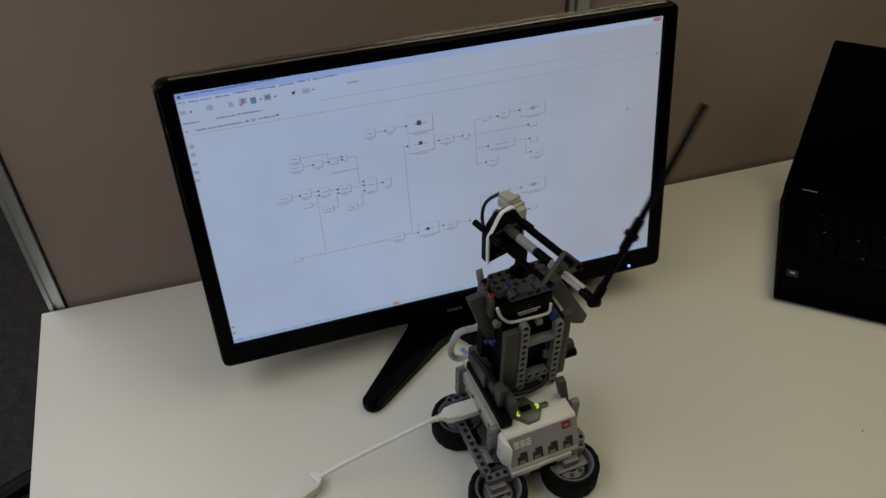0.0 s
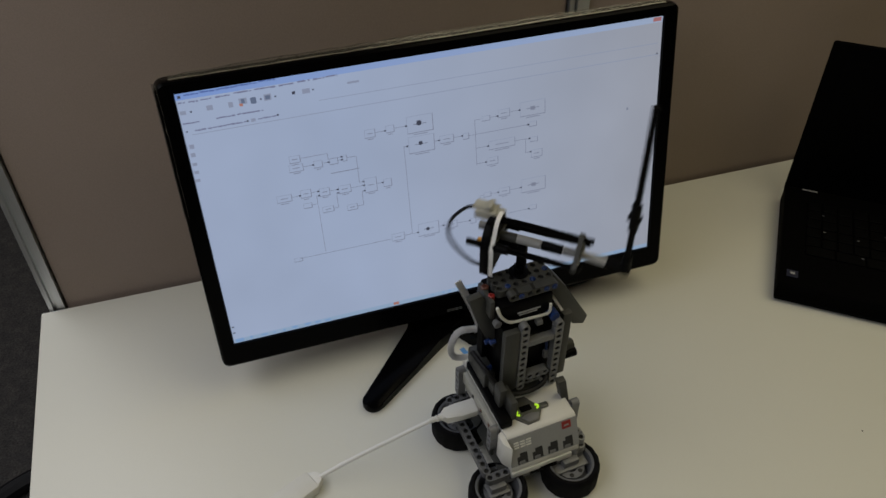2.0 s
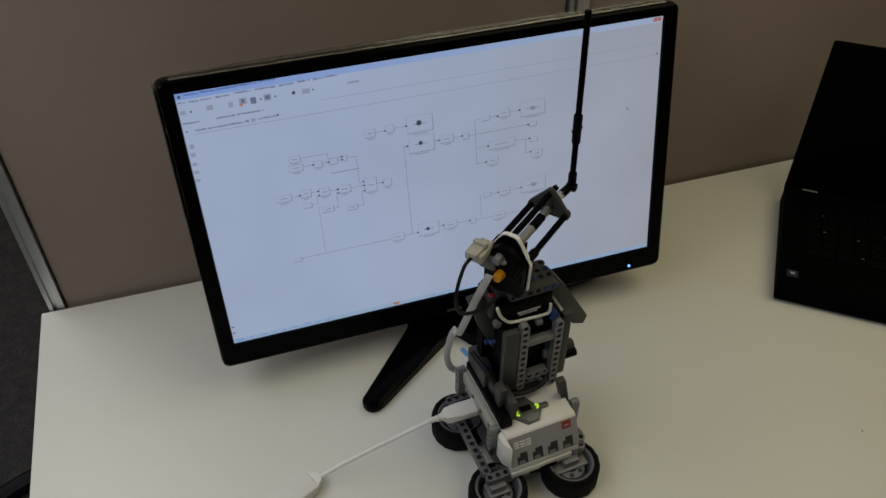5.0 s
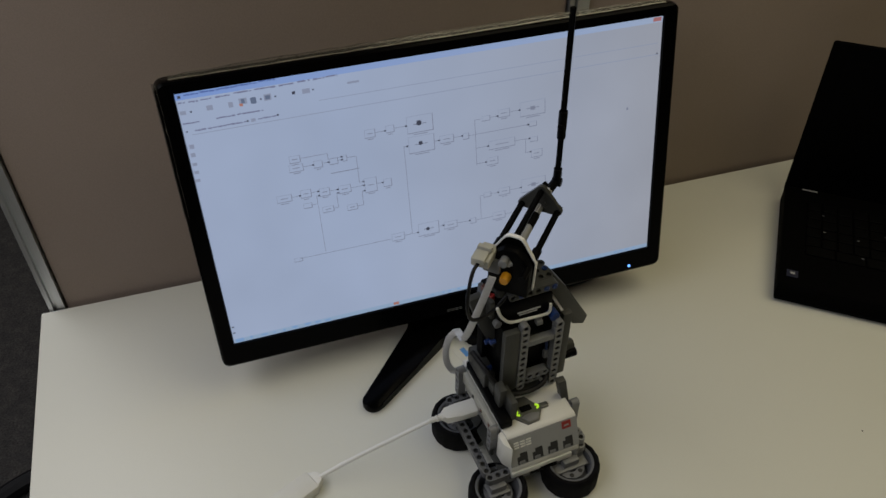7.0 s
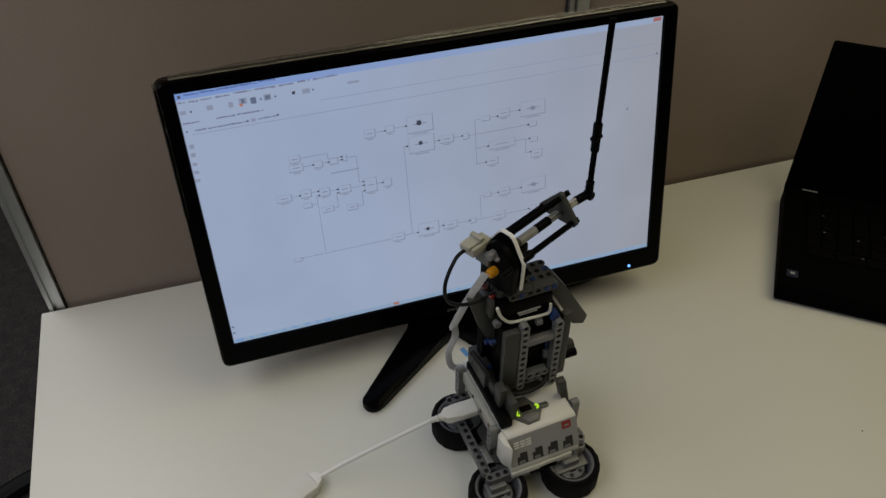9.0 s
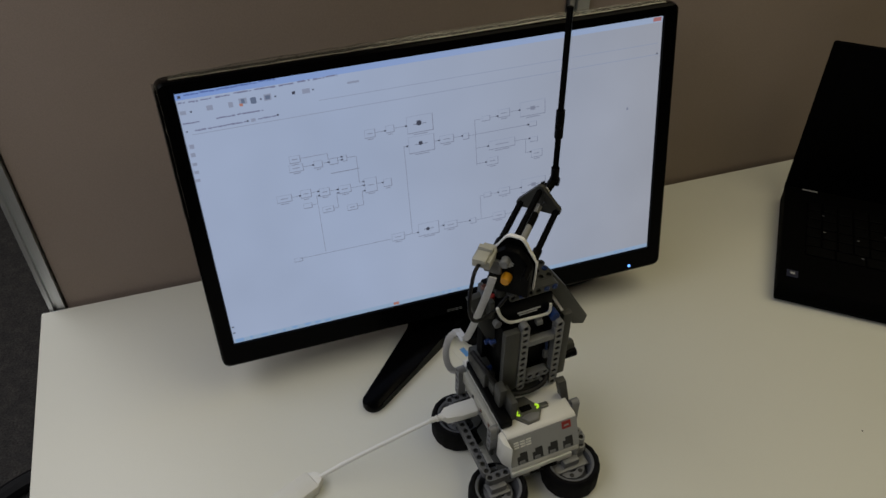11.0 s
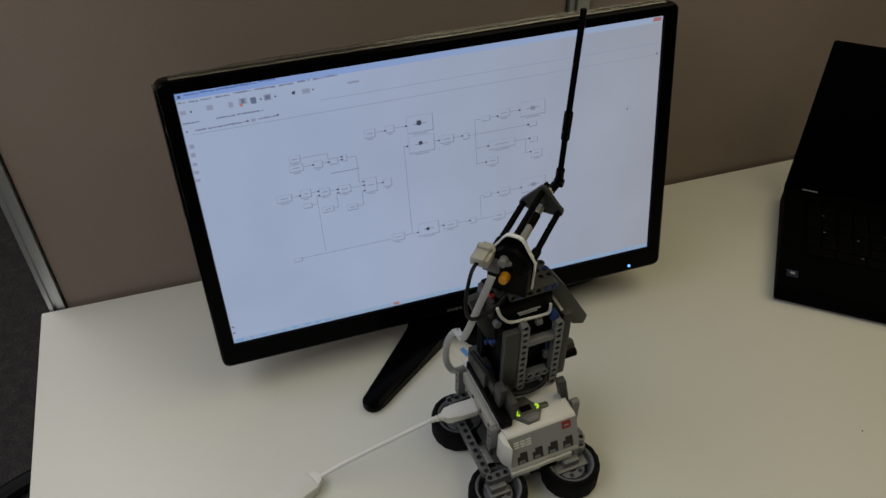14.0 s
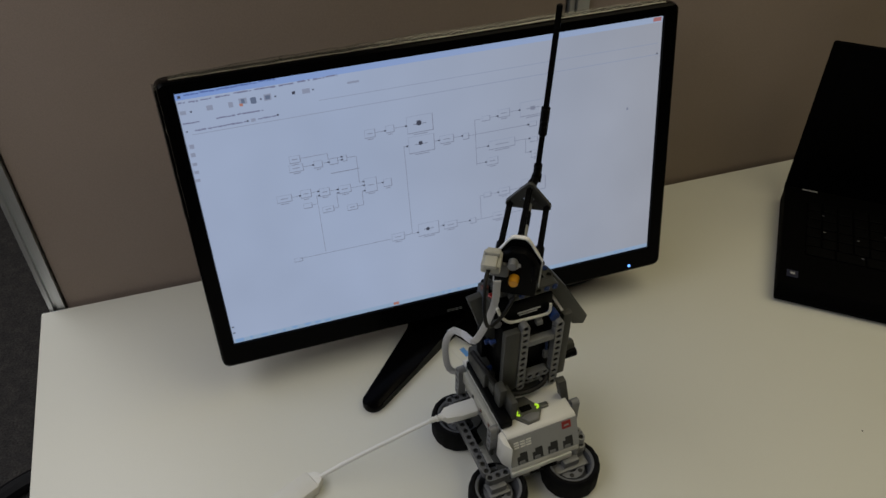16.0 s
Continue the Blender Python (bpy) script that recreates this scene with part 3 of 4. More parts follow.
def brick(x0, y0, z0):
    """The controller: white shell with a grey sloped front, four ports, and a button pad."""
    m = at(x0, y0, z0)
    w, l, h = 0.072, 0.111, 0.038
    shell = part("controller", prism([(-0.0038, 0.0), (l, 0.0), (l, h - 0.003), (l - 0.004, h), (0.0118, h), (0.0088, h - 0.002), (-0.0042, 0.0055), (-0.0042, 0.001)], 0, w, "x", bevel=0.0016), WHITE, robot,
                 "white control unit with a grey front and glowing green buttons", m)
    slope = (Vector((0, 0.0090, h - 0.0016)) - Vector((0, -0.0043, 0.0060)))
    n = Vector((0, -slope.z, slope.y)).normalized()
    def strip(x, ww, s0, s1, lift, deep=0.0015):
        base = Vector((0, -0.0043, 0.0060))
        pts = [base + slope * s0, base + slope * s1]
        bm = bmesh.new()
        v = [bm.verts.new(q + n * d + Vector((xx, 0, 0))) for d in (lift - deep, lift) for q in pts for xx in (x, x + ww)]
        for f in ((0, 1, 3, 2), (4, 6, 7, 5), (0, 4, 5, 1), (2, 3, 7, 6), (0, 2, 6, 4), (1, 5, 7, 3)):
            bm.faces.new([v[i] for i in f])
        return bm
    part("front_panel", strip(0.0005, 0.0710, 0.06, 0.98, 0.0009, 0.003), PANEL, shell, "grey sloping front panel")
    # Sockets are flat patches; the darkness of their hollows is only colour.
    for i in range(4):
        x = 0.0072 + 0.0158 * i
        part("port", strip(x, 0.0105, 0.09, 0.33, 0.0011, 0.001), RECESS_SHADE, shell, "flat dark patch for a socket")
        part("port", strip(x + 0.0030, 0.0075, 0.33, 0.44, 0.0011, 0.001), RECESS_SHADE, shell)
        part("port_tongue", strip(x + 0.0015, 0.0060, 0.11, 0.19, 0.0016, 0.001), LGREY, shell)
    part("red_badge", strip(0.0555, 0.0092, 0.72, 0.95, 0.0013, 0.001), RED, shell, "small red badge")
    part("badge_mark", strip(0.0575, 0.0050, 0.80, 0.85, 0.0016, 0.001), PANEL, shell)
    # type mark on the slope, drawn as plain strokes
    for x, ww in ((0.0055, 0.0050), (0.0120, 0.0050), (0.0180, 0.0050)):
        for s0 in (0.62, 0.70, 0.78):
            part("model_mark", strip(x, ww, s0, s0 + 0.042, 0.0013, 0.001), WHITE, shell)
    part("side_cheek", prism([(0.0004, -0.0035), (-0.0052, 0.0060), (-0.0052, 0.0175), (0.0004, 0.0200)], 0.0045, h - 0.002, "z", bevel=0.0012), WHITE, shell)
    # button pad on top
    hexa = [(0.0145, 0.0265), (0.0245, 0.0145), (0.0370, 0.0155), (0.0445, 0.0265), (0.0350, 0.0445), (0.0200, 0.0455)]
    part("button_pad", prism(hexa, h - 0.001, h + 0.0022, "z", bevel=0.0008), PAD, shell, "dark grey hexagonal button pad")
    part("button", prism([(0.0215, 0.0225), (0.0265, 0.0160), (0.0355, 0.0165), (0.0402, 0.0225), (0.0330, 0.0245), (0.0260, 0.0245)], h + 0.0012, h + 0.0032, "z", bevel=0.0006), LGREY, shell)
    part("button", boxes((0.0420, 0.0525, 0.0260, 0.0325, h - 0.001, h + 0.0025), bevel=0.002), PAD, shell)
    part("button", boxes((0.0240, 0.0355, 0.0280, 0.0345, h + 0.0012, h + 0.0032), bevel=0.001), BLACK, shell)
    part("display_window", boxes((0.014, 0.058, 0.052, 0.092, h - 0.001, h + 0.0008), bevel=0.0005), DGREY, shell)
    for cx, cy, s in ((0.0222, 0.0275, 1), (0.0385, 0.0292, -1)):
        bm = bmesh.new()
        for k in range(6):
            a = radians(-60 + 24 * k) if s < 0 else radians(120 + 24 * k)
            bmesh.ops.create_cube(bm, size=0.0014, matrix=at(cx + 0.0028 * math.cos(a) * 1.2, cy + 0.0022 * math.sin(a), h + 0.0031))
        part("button_light", bm, LEDG, shell, "glowing green light")
    return shell


brick(0.0195, 0.0005, 0.0364)

part("front_clip", boxes((0.040, 0.050, -0.0052, -0.0034, FRAME - 0.0085, FRAME - 0.0045), (0.050, 0.068, -0.0056, -0.0034, FRAME - 0.0070, FRAME - 0.0005), bevel=0.0006), BLACK, robot)
# uprights beside the controller
part("side_beam", beam(4), LGREY, robot, m=at(0.0122, 0.0238, 0.0490, UP_X))
part("beam_peg", rod((0.0122, 0.0238, 0.0362), (0.0122, 0.0238, 0.0470), 0.0030), DGREY, robot)
part("side_beam", beam(5), LGREY, robot, m=at(0.0130, 0.1000, 0.0405, UP_X))
part("side_beam", beam(5), LGREY, robot, m=at(0.0960, 0.0220, 0.0425, UP_X))
part("tower_leg", prism([(0.0800, 0.1010), (0.0890, 0.1010), (0.0970, 0.0620), (0.0970, 0.0470), (0.0915, 0.0470), (0.0905, 0.0620)], 0.0300, 0.0370, "y", bevel=0.0008), DGREY, robot)
part("tower_leg", boxes((0.0235, 0.0310, 0.0360, 0.0480, 0.0840, 0.1080), bevel=0.001), DGREY, robot)
part("side_slab", boxes((0.0185, 0.0300, 0.0190, 0.1000, 0.0748, 0.0835), bevel=0.0015), BLACK, robot, "black slab along the control unit")
part("tower_leg", boxes((0.0302, 0.0370, 0.0250, 0.0480, 0.0748, 0.1000), bevel=0.001), DGREY, robot)
part("side_rail", boxes((0.0140, 0.0192, 0.0285, 0.098, 0.058, 0.0725), bevel=0.001), CREAM, robot, "pale side rail with red sockets")
for k in range(3):
    part("socket", boxes((0.0133, 0.0143, 0.034 + 0.018 * k, 0.037 + 0.018 * k, 0.062, 0.066), bevel=0.0003), BROWN if k < 2 else RECESS_SHADE, robot)

# tower
TX, TY = 0.064, 0.082
part("tower_panel", boxes((0.0320, 0.0472, 0.0490, 0.0560, 0.0860, 0.1660), bevel=0.0012), DGREY, robot, "dark grey front panel of the tower")
part("tower_motor", boxes((0.0345, 0.0478, 0.0562, 0.1000, 0.0830, 0.1620), bevel=0.0020), BLACK, robot, "black motor housing")
part("tower_motor", boxes((0.0480, 0.0940, 0.0600, 0.1040, 0.0860, 0.1640), bevel=0.0025), BLACK, robot, "black motor housing")
part("tower_beam", beam(11), LGREY, robot, m=at(0.0515, 0.0520, 0.0880, UP_Y))
part("tower_beam", beam(11), LGREY, robot, m=at(0.0862, 0.0520, 0.0800, UP_Y))
part("tower_beam", boxes((0.0558, 0.0820, 0.0486, 0.0556, 0.1420, 0.1488), bevel=0.0007), LGREY, robot)
part("tower_beam", beam(3), LGREY, robot, m=at(0.0608, 0.0522, 0.0985))
part("tower_beam", beam(3), LGREY, robot, m=at(0.0608, 0.0560, 0.0885))
part("tower_beam", boxes((0.0945, 0.1040, 0.0570, 0.0640, 0.0760, 0.1600), (0.0925, 0.0985, 0.0590, 0.0640, 0.0755, 0.1000), bevel=0.0015), DGREY, robot)
part("blue_strip", boxes((0.0800, 0.0820, 0.0575, 0.0600, 0.1100, 0.1400), bevel=0.0005), BLUE, robot)
part("tower_foot", boxes((0.0200, 0.0318, 0.0620, 0.1000, 0.0845, 0.1040), (0.0240, 0.0318, 0.0500, 0.0620, 0.0845, 0.0960), bevel=0.0015), DGREY, robot)
part("motor_axle", rod((0.0800, 0.0500, 0.0905), (0.0800, 0.0600, 0.0905), 0.0052, 16), BLACK, robot)
part("motor_label", boxes((0.068, 0.079, 0.0590, 0.0602, 0.1360, 0.1385), bevel=0.0002), SILVER, robot)
part("white_stud", boxes((0.0655, 0.0715, 0.0540, 0.0600, 0.1605, 0.1655), bevel=0.0008), LGREY, robot)
part("white_stud", boxes((0.0780, 0.0830, 0.0560, 0.0602, 0.1080, 0.1180), bevel=0.0010), LGREY, robot)
part("blue_pin", rod((0.0830, 0.0530, 0.1660), (0.0830, 0.0630, 0.1660), 0.0046), BLUE, robot)
part("angled_beam", prism([(0.0880, 0.2010), (0.1050, 0.1760), (0.1335, 0.1270), (0.1306, 0.1170), (0.1180, 0.1215), (0.0960, 0.1640), (0.0795, 0.1910)], 0.0745, 0.0815, "y", bevel=0.001), DGREY, robot)
part("angled_beam", prism([(0.0068, 0.1952), (0.0196, 0.1972), (0.0364, 0.164), (0.0495, 0.1257), (0.0475, 0.1088), (0.0326, 0.1251), (0.0201, 0.1536)], 0.0745, 0.0815, "y", bevel=0.001), DGREY, robot)
part("tower_column", boxes((0.0262, 0.0360, 0.0830, 0.0950, 0.0830, 0.1730), bevel=0.0015), BLACK, robot)
part("stub", rod((0.0300, 0.0600, 0.1700), (0.0300, 0.0660, 0.1700), 0.0038, 12), LGREY, robot)
for y, z in ((0.0660, 0.1080), (0.0720, 0.1380), (0.0620, 0.1480)):
    part("side_pin", rod((0.0235, y, z), (0.0290, y, z), 0.0024, 12), BLUE, robot)
part("side_knob", rod((0.1030, 0.068, 0.102), (0.1160, 0.068, 0.102), 0.0055, 16), DGREY, robot)
part("side_knob", rod((0.1060, 0.0640, 0.0940), (0.1180, 0.0640, 0.0940), 0.0050, 16), BLACK, robot)

# deck under the turning head
part("deck_motor", prism([(0.030, 0.167), (0.084, 0.167), (0.084, 0.1900), (0.030, 0.1900)], 0.0610, 0.1020, "y", bevel=0.003), BLACK, robot, "black motor under the deck")
rim_path = [(0.0259, 0.057, 0.1967), (0.0297, 0.057, 0.1853), (0.0362, 0.057, 0.1762), (0.0435, 0.057, 0.1725), (0.0603, 0.057, 0.1707), (0.075, 0.057, 0.1698), (0.0787, 0.057, 0.1727), (0.0789, 0.057, 0.1813)]
part("white_rim", tube(rim_path, 0.0014, 8, 8), WHITE, robot, "thin white rim of the motor")
part("motor_print", boxes((0.048, 0.071, 0.0600, 0.0611, 0.1770, 0.1782), bevel=0.0002), SILVER, robot)
part("motor_print", boxes((0.050, 0.068, 0.0600, 0.0611, 0.1742, 0.1752), bevel=0.0002), SILVER, robot)
for y in (0.0742, 0.0822, 0.0902):
    part("deck_beam", beam(7), DGREY, robot, m=at(0.0360, y, 0.1965, LIE_X))
part("deck_beam", beam(6), DGREY, robot, m=at(0.0440, 0.0660, 0.1965))
pin_row([(0.0520, 0.0622, 0.1965), (0.0760, 0.0622, 0.1965), (0.0840, 0.0622, 0.1965)], 0.0028, (0, -1, 0), BLUE, "blue_pin")
pin_row([(0.0680, 0.0742, 0.2005), (0.0680, 0.0902, 0.2005), (0.0840, 0.0822, 0.2005), (0.0440, 0.0742, 0.2005)], 0.0027, (0, 0, 1), BLUE, "blue_pin")
part("side_block", boxes((0.0240, 0.0290, 0.066, 0.094, 0.1740, 0.1945), bevel=0.0015), DGREY, robot)
pin_row([(0.0275, 0.0860, 0.1950)], 0.0036, (0, 0, 1), BROWN, "brown_pin")
pin_row([(0.0285, 0.0740, 0.1950)], 0.0030, (0, 0, 1), RED, "red_pin")
part("turntable", lathe([(0, 0.1998), (0.0085, 0.1998), (0.0090, 0.2003), (0.0090, 0.2014), (0.0085, 0.2018), (0, 0.2018)], 28, at(0.0606, 0.0867, 0)), BLACK, robot, "black turntable")
# black lead hanging in front of the tower
part("lead", tube([(0.0150, 0.0800, 0.1200), (0.0200, 0.0560, 0.1150), (0.0300, 0.0450, 0.0970), (0.0420, 0.0430, 0.0885), (0.0580, 0.0430, 0.0850), (0.0730, 0.0450, 0.0870), (0.0800, 0.0500, 0.0905)], 0.0026, 8, 8), CABLE, robot, "black lead looped round the tower")

# turning head: its own space has the axle at the origin, x along the arm
HUB = (0.0606, 0.0867, 0.2384)
side = [(0.0190, -0.0310), (0.0200, -0.0030), (0.0192, -0.0005), (0.0158, 0.0045), (0.0128, 0.0095), (0.0100, 0.0145), (0.0070, 0.0185), (0.0040, 0.0200)]
arch = [(-0.0190, -0.0310)] + side + [(-a, b) for a, b in side[:0:-1]]
head = part("turning_head", prism([(-0.018, -0.0355), (0.018, -0.0355), (0.0188, -0.004), (0.013, 0.006), (0.006, 0.013), (-0.006, 0.013), (-0.013, 0.006), (-0.0188, -0.004)], -0.0315, -0.0221, "x", bevel=0.002), BLACK, robot, "black sensor block turning on top of the tower", at(*HUB))
bm = bmesh.new()
rows = []
for d, s in ((-0.0220, 0.985), (-0.0220, 1.05), (-0.0184, 1.05), (-0.0184, 0.985)):
    rows.append([bm.verts.new((d, a * s, b * s)) for a, b in arch])
for a, b in zip(rows, rows[1:] + rows[:1]):
    for i in range(1, len(arch)):
        bm.faces.new((a[i], a[(i + 1) % len(arch)], b[(i + 1) % len(arch)], b[i]))
part("white_rim", bm, material("bright_white_abs", (0.86, 0.86, 0.84), rough=0.4, vary=0.02, scale=40), head, "white rim round the sensor block", smooth=False)
part("face_plate", prism([(a * 0.97, b * 0.97) for a, b in arch], -0.0219, -0.0195, "x"), BLACK, head)
part("face_rib", boxes((-0.0196, -0.0180, -0.017, 0.017, -0.0010, 0.0010), (-0.0196, -0.0184, -0.012, -0.004, -0.0270, -0.0255), (-0.0196, -0.0184, 0.004, 0.012, -0.0270, -0.0255), bevel=0.0003), DGREY, head)
part("mast", boxes((-0.0025, 0.0055, -0.0040, 0.0040, -0.0350, -0.0045), bevel=0.0012), BLACK, head, "black post joining head to turntable")
part("mast_bar", boxes((-0.0200, 0.0010, -0.0038, 0.0038, -0.0150, -0.0075), bevel=0.001), BLACK, head)
part("mast_pin", rod((0.0, 0, -0.0364), (0.0, 0, -0.0300), 0.0052, 14), BLACK, head)
part("axle", rod((-0.0330, 0, 0), (0.0760, 0, 0), 0.0034, cross=True), material("pale_grey_abs", (0.46, 0.46, 0.45), rough=0.38, vary=0.05), head, "light grey cross axle")
part("axle_sleeve", rod((-0.0198, 0, 0), (-0.004, 0, 0), 0.0042), DGREY, head)
part("axle_tube", rod((-0.0040, 0, 0), (0.0178, 0, 0), 0.0041), PANEL, head, "pale grey axle tube")
part("axle_sleeve", rod((0.0180, 0, 0), (0.0365, 0, 0), 0.0042), BLACK, head, "black axle sleeve")
part("axle_collar", rod((0.0370, 0, 0), (0.0480, 0, 0), 0.0036), LGREY, head)
part("axle_stub", rod((-0.0390, 0.003, 0.003), (-0.0300, 0.003, 0.003), 0.0040), LGREY, head)
part("brace", rod((-0.0197, 0.0, 0.0170), (0.0610, 0.0, 0.0170), 0.0026, cross=True), BLACK, head, "black cross axle brace")
for s in (-1, 1):
    part("brace", rod((-0.0197, 0.0165 * s, -0.0010), (0.0560, 0.0165 * s, -0.0010), 0.0026, cross=True), BLACK, head, "black cross axle brace")
    part("brace_sleeve", rod((-0.0197, 0.0165 * s, -0.0010), (-0.0060, 0.0165 * s, -0.0010), 0.0040), BLACK, head)
tri = bmesh.new()
corners = [(0.0165, -0.0010), (0.0, 0.0185), (-0.0165, -0.0010)]
for i in range(3):
    a, b = corners[i], corners[(i + 1) % 3]
    d = Vector((b[0] - a[0], b[1] - a[1]))
    ang = math.atan2(d.y, d.x)
    pts = [(a[0] + 0.0040 * math.cos(ang + t), a[1] + 0.0040 * math.sin(ang + t)) for t in (radians(90 + 18 * k) for k in range(11))]
    pts += [(b[0] + 0.0040 * math.cos(ang + t), b[1] + 0.0040 * math.sin(ang + t)) for t in (radians(-90 + 18 * k) for k in range(11))]
    prism(pts, 0.0485 + 0.00005 * i, 0.0525 + 0.00005 * i, "x", bm=tri)
prism([(-0.0042, -0.0040), (0.0042, -0.0040), (0.0042, 0.0160), (-0.0042, 0.0160)], 0.0484, 0.0527, "x", bm=tri)
part("triangle_plate", tri, DGREY, head, "dark grey triangular end plate", smooth=False)
plug = part("cable_plug", boxes((-0.0475, -0.0280, 0.0120, 0.0280, 0.0010, 0.0095), (-0.0500, -0.0315, 0.0150, 0.0260, 0.0070, 0.0120), (-0.0375, -0.0325, 0.0135, 0.0265, 0.0095, 0.0150), (-0.0285, -0.0225, 0.0140, 0.0260, -0.007, 0.0080), bevel=0.0014), CREAM, head, "cream cable plug")
part("sensor_shoulder", boxes((-0.0350, -0.0300, 0.0060, 0.0220, -0.014, 0.001), bevel=0.002), LGREY, head)
part("yellow_bush", lathe([(0, 0), (0.0036, 0), (0.0044, 0.001), (0.0044, 0.010), (0.0036, 0.013), (0, 0.013)], 16, Matrix.Translation((-0.0265, 0.001, -0.0150)) @ Matrix.Rotation(radians(-90), 4, "Y")), YELLOW, head, "yellow bush")
part("black_pin", rod((-0.0440, -0.016, -0.0020), (-0.0310, -0.016, -0.0020), 0.0030), BLACK, head)
part("loop_lead", tube([(-0.0460, 0.0210, 0.0060), (-0.0580, 0.0220, 0.0015), (-0.0720, 0.0200, -0.0160), (-0.0725, 0.0170, -0.0335), (-0.0600, 0.0130, -0.0450), (-0.0440, 0.0060, -0.0465), (-0.0300, 0.0, -0.0400)], 0.0017, 8, 10),
     CABLE, head, "black lead in a loop from the plug")

# the balanced rod turns on the axle; z along the rod
LINK = (0.0899, -0.0029, 0.0)
bm = rod((-0.0160, 0.0029, 0.0), (0.0005, 0.0010, 0.0), 0.0041)
rod((0, -0.0045, 0), (0, 0.0045, 0), 0.0043, bm=bm)
rod((0, 0, 0.000), (0, 0, 0.0155), 0.0039, bm=bm)
rod((0, 0, 0.0150), (0, 0, 0.0560), 0.0025, bm=bm, cross=True)
rod((0, 0, 0.0480), (0, 0, 0.0620), 0.0039, bm=bm)
rod((0, 0, 0.0620), (0, 0, 0.0765), 0.0040, bm=bm)
rod((-0.0055, 0, 0.0620), (0.0055, 0, 0.0620), 0.0030, bm=bm)
rod((0, 0, 0.0760), (0, 0, 0.1712), 0.0025, bm=bm, cross=True)
pendulum = part("pendulum_rod", bm, BLACK, head, "black cross axle rod balanced upright", at(*LINK))

# flat grey lead between tower and head, in short stiff pieces: its bends for five headings of the head
BENDS = [
    (-75.6, [(0.0303, 0.104, 0.1973), (0.0344, 0.106, 0.1726), (0.0346, 0.106, 0.1348), (0.0327, 0.107, 0.1204), (0.0142, 0.109, 0.1165), (0.007, 0.111, 0.0946), (0.0141, 0.113, 0.0757), (0.0388, 0.11, 0.0713)]),
    (-36.5, [(0.0059, 0.104, 0.1874), (0.0196, 0.106, 0.1562), (0.032, 0.106, 0.1265), (0.0333, 0.107, 0.1177), (0.0141, 0.109, 0.1182), (0.007, 0.111, 0.0971), (0.0141, 0.113, 0.0774), (0.0387, 0.11, 0.0731)]),
    (6.3, [(0.0196, 0.082, 0.218), (0.0063, 0.09, 0.1911), (-0.0041, 0.098, 0.16), (0.0065, 0.104, 0.136), (0.0172, 0.108, 0.1195), (0.0064, 0.111, 0.0999), (0.0106, 0.113, 0.0677), (0.0358, 0.11, 0.0674)])]
BENDS += [
    (41.0, [(0.0203, 0.062, 0.2304), (0.012, 0.067, 0.1967), (0.0068, 0.085, 0.1398), (0.0075, 0.102, 0.1298), (0.0015, 0.108, 0.1085), (0.0024, 0.111, 0.078), (0.0126, 0.113, 0.0571), (0.033, 0.11, 0.0581)]),
    (56.3, [(0.0231, 0.055, 0.2305), (0.0236, 0.06, 0.1954), (0.0143, 0.072, 0.1456), (0.0125, 0.095, 0.1301), (0.0053, 0.105, 0.1268), (0.001, 0.111, 0.0997), (0.0082, 0.113, 0.06), (0.0332, 0.11, 0.0518)])]
ribbon = [part("ribbon_piece", boxes((-0.0032, 0.0032, -0.0006, 0.0006, -0.0052, 0.0052), bevel=0.0003), RIBBON, robot, "pale grey flat lead", at(0.03, 0.105, 0.12)) for _ in range(36)]


def ribbon_poses(phi):
    """Where the pieces of the flat lead lie for one heading of the head."""
    k = max(0, min(len(BENDS) - 2, sum(1 for b in BENDS if b[0] <= phi) - 1))
    f = max(0.0, min(1.0, (phi - BENDS[k][0]) / (BENDS[k + 1][0] - BENDS[k][0])))
    path = smooth_path([Vector(a).lerp(Vector(b), f) for a, b in zip(BENDS[k][1], BENDS[k + 1][1])], 10)
    reach = [0.0]
    for a, b in zip(path, path[1:]):
        reach.append(reach[-1] + (b - a).length)
    made = []
    for i in range(len(ribbon)):
        d = reach[-1] * (i + 0.5) / len(ribbon)
        n = max(1, sum(1 for q in reach if q < d))
        p = path[n - 1].lerp(path[n], (d - reach[n - 1]) / (reach[n] - reach[n - 1]))
        along = (path[min(n + 1, len(path) - 1)] - path[max(n - 2, 0)]).normalized()
        face = Vector((-0.25, -0.75, 0.6))
        face = (face - along * face.dot(along)).normalized()
        m = Matrix((along.cross(face) * -1, face, along)).transposed().to_4x4()
        made.append(Matrix.Translation(p) @ m)
    return made


# ------------------------------------------------------------------ leads and plugs

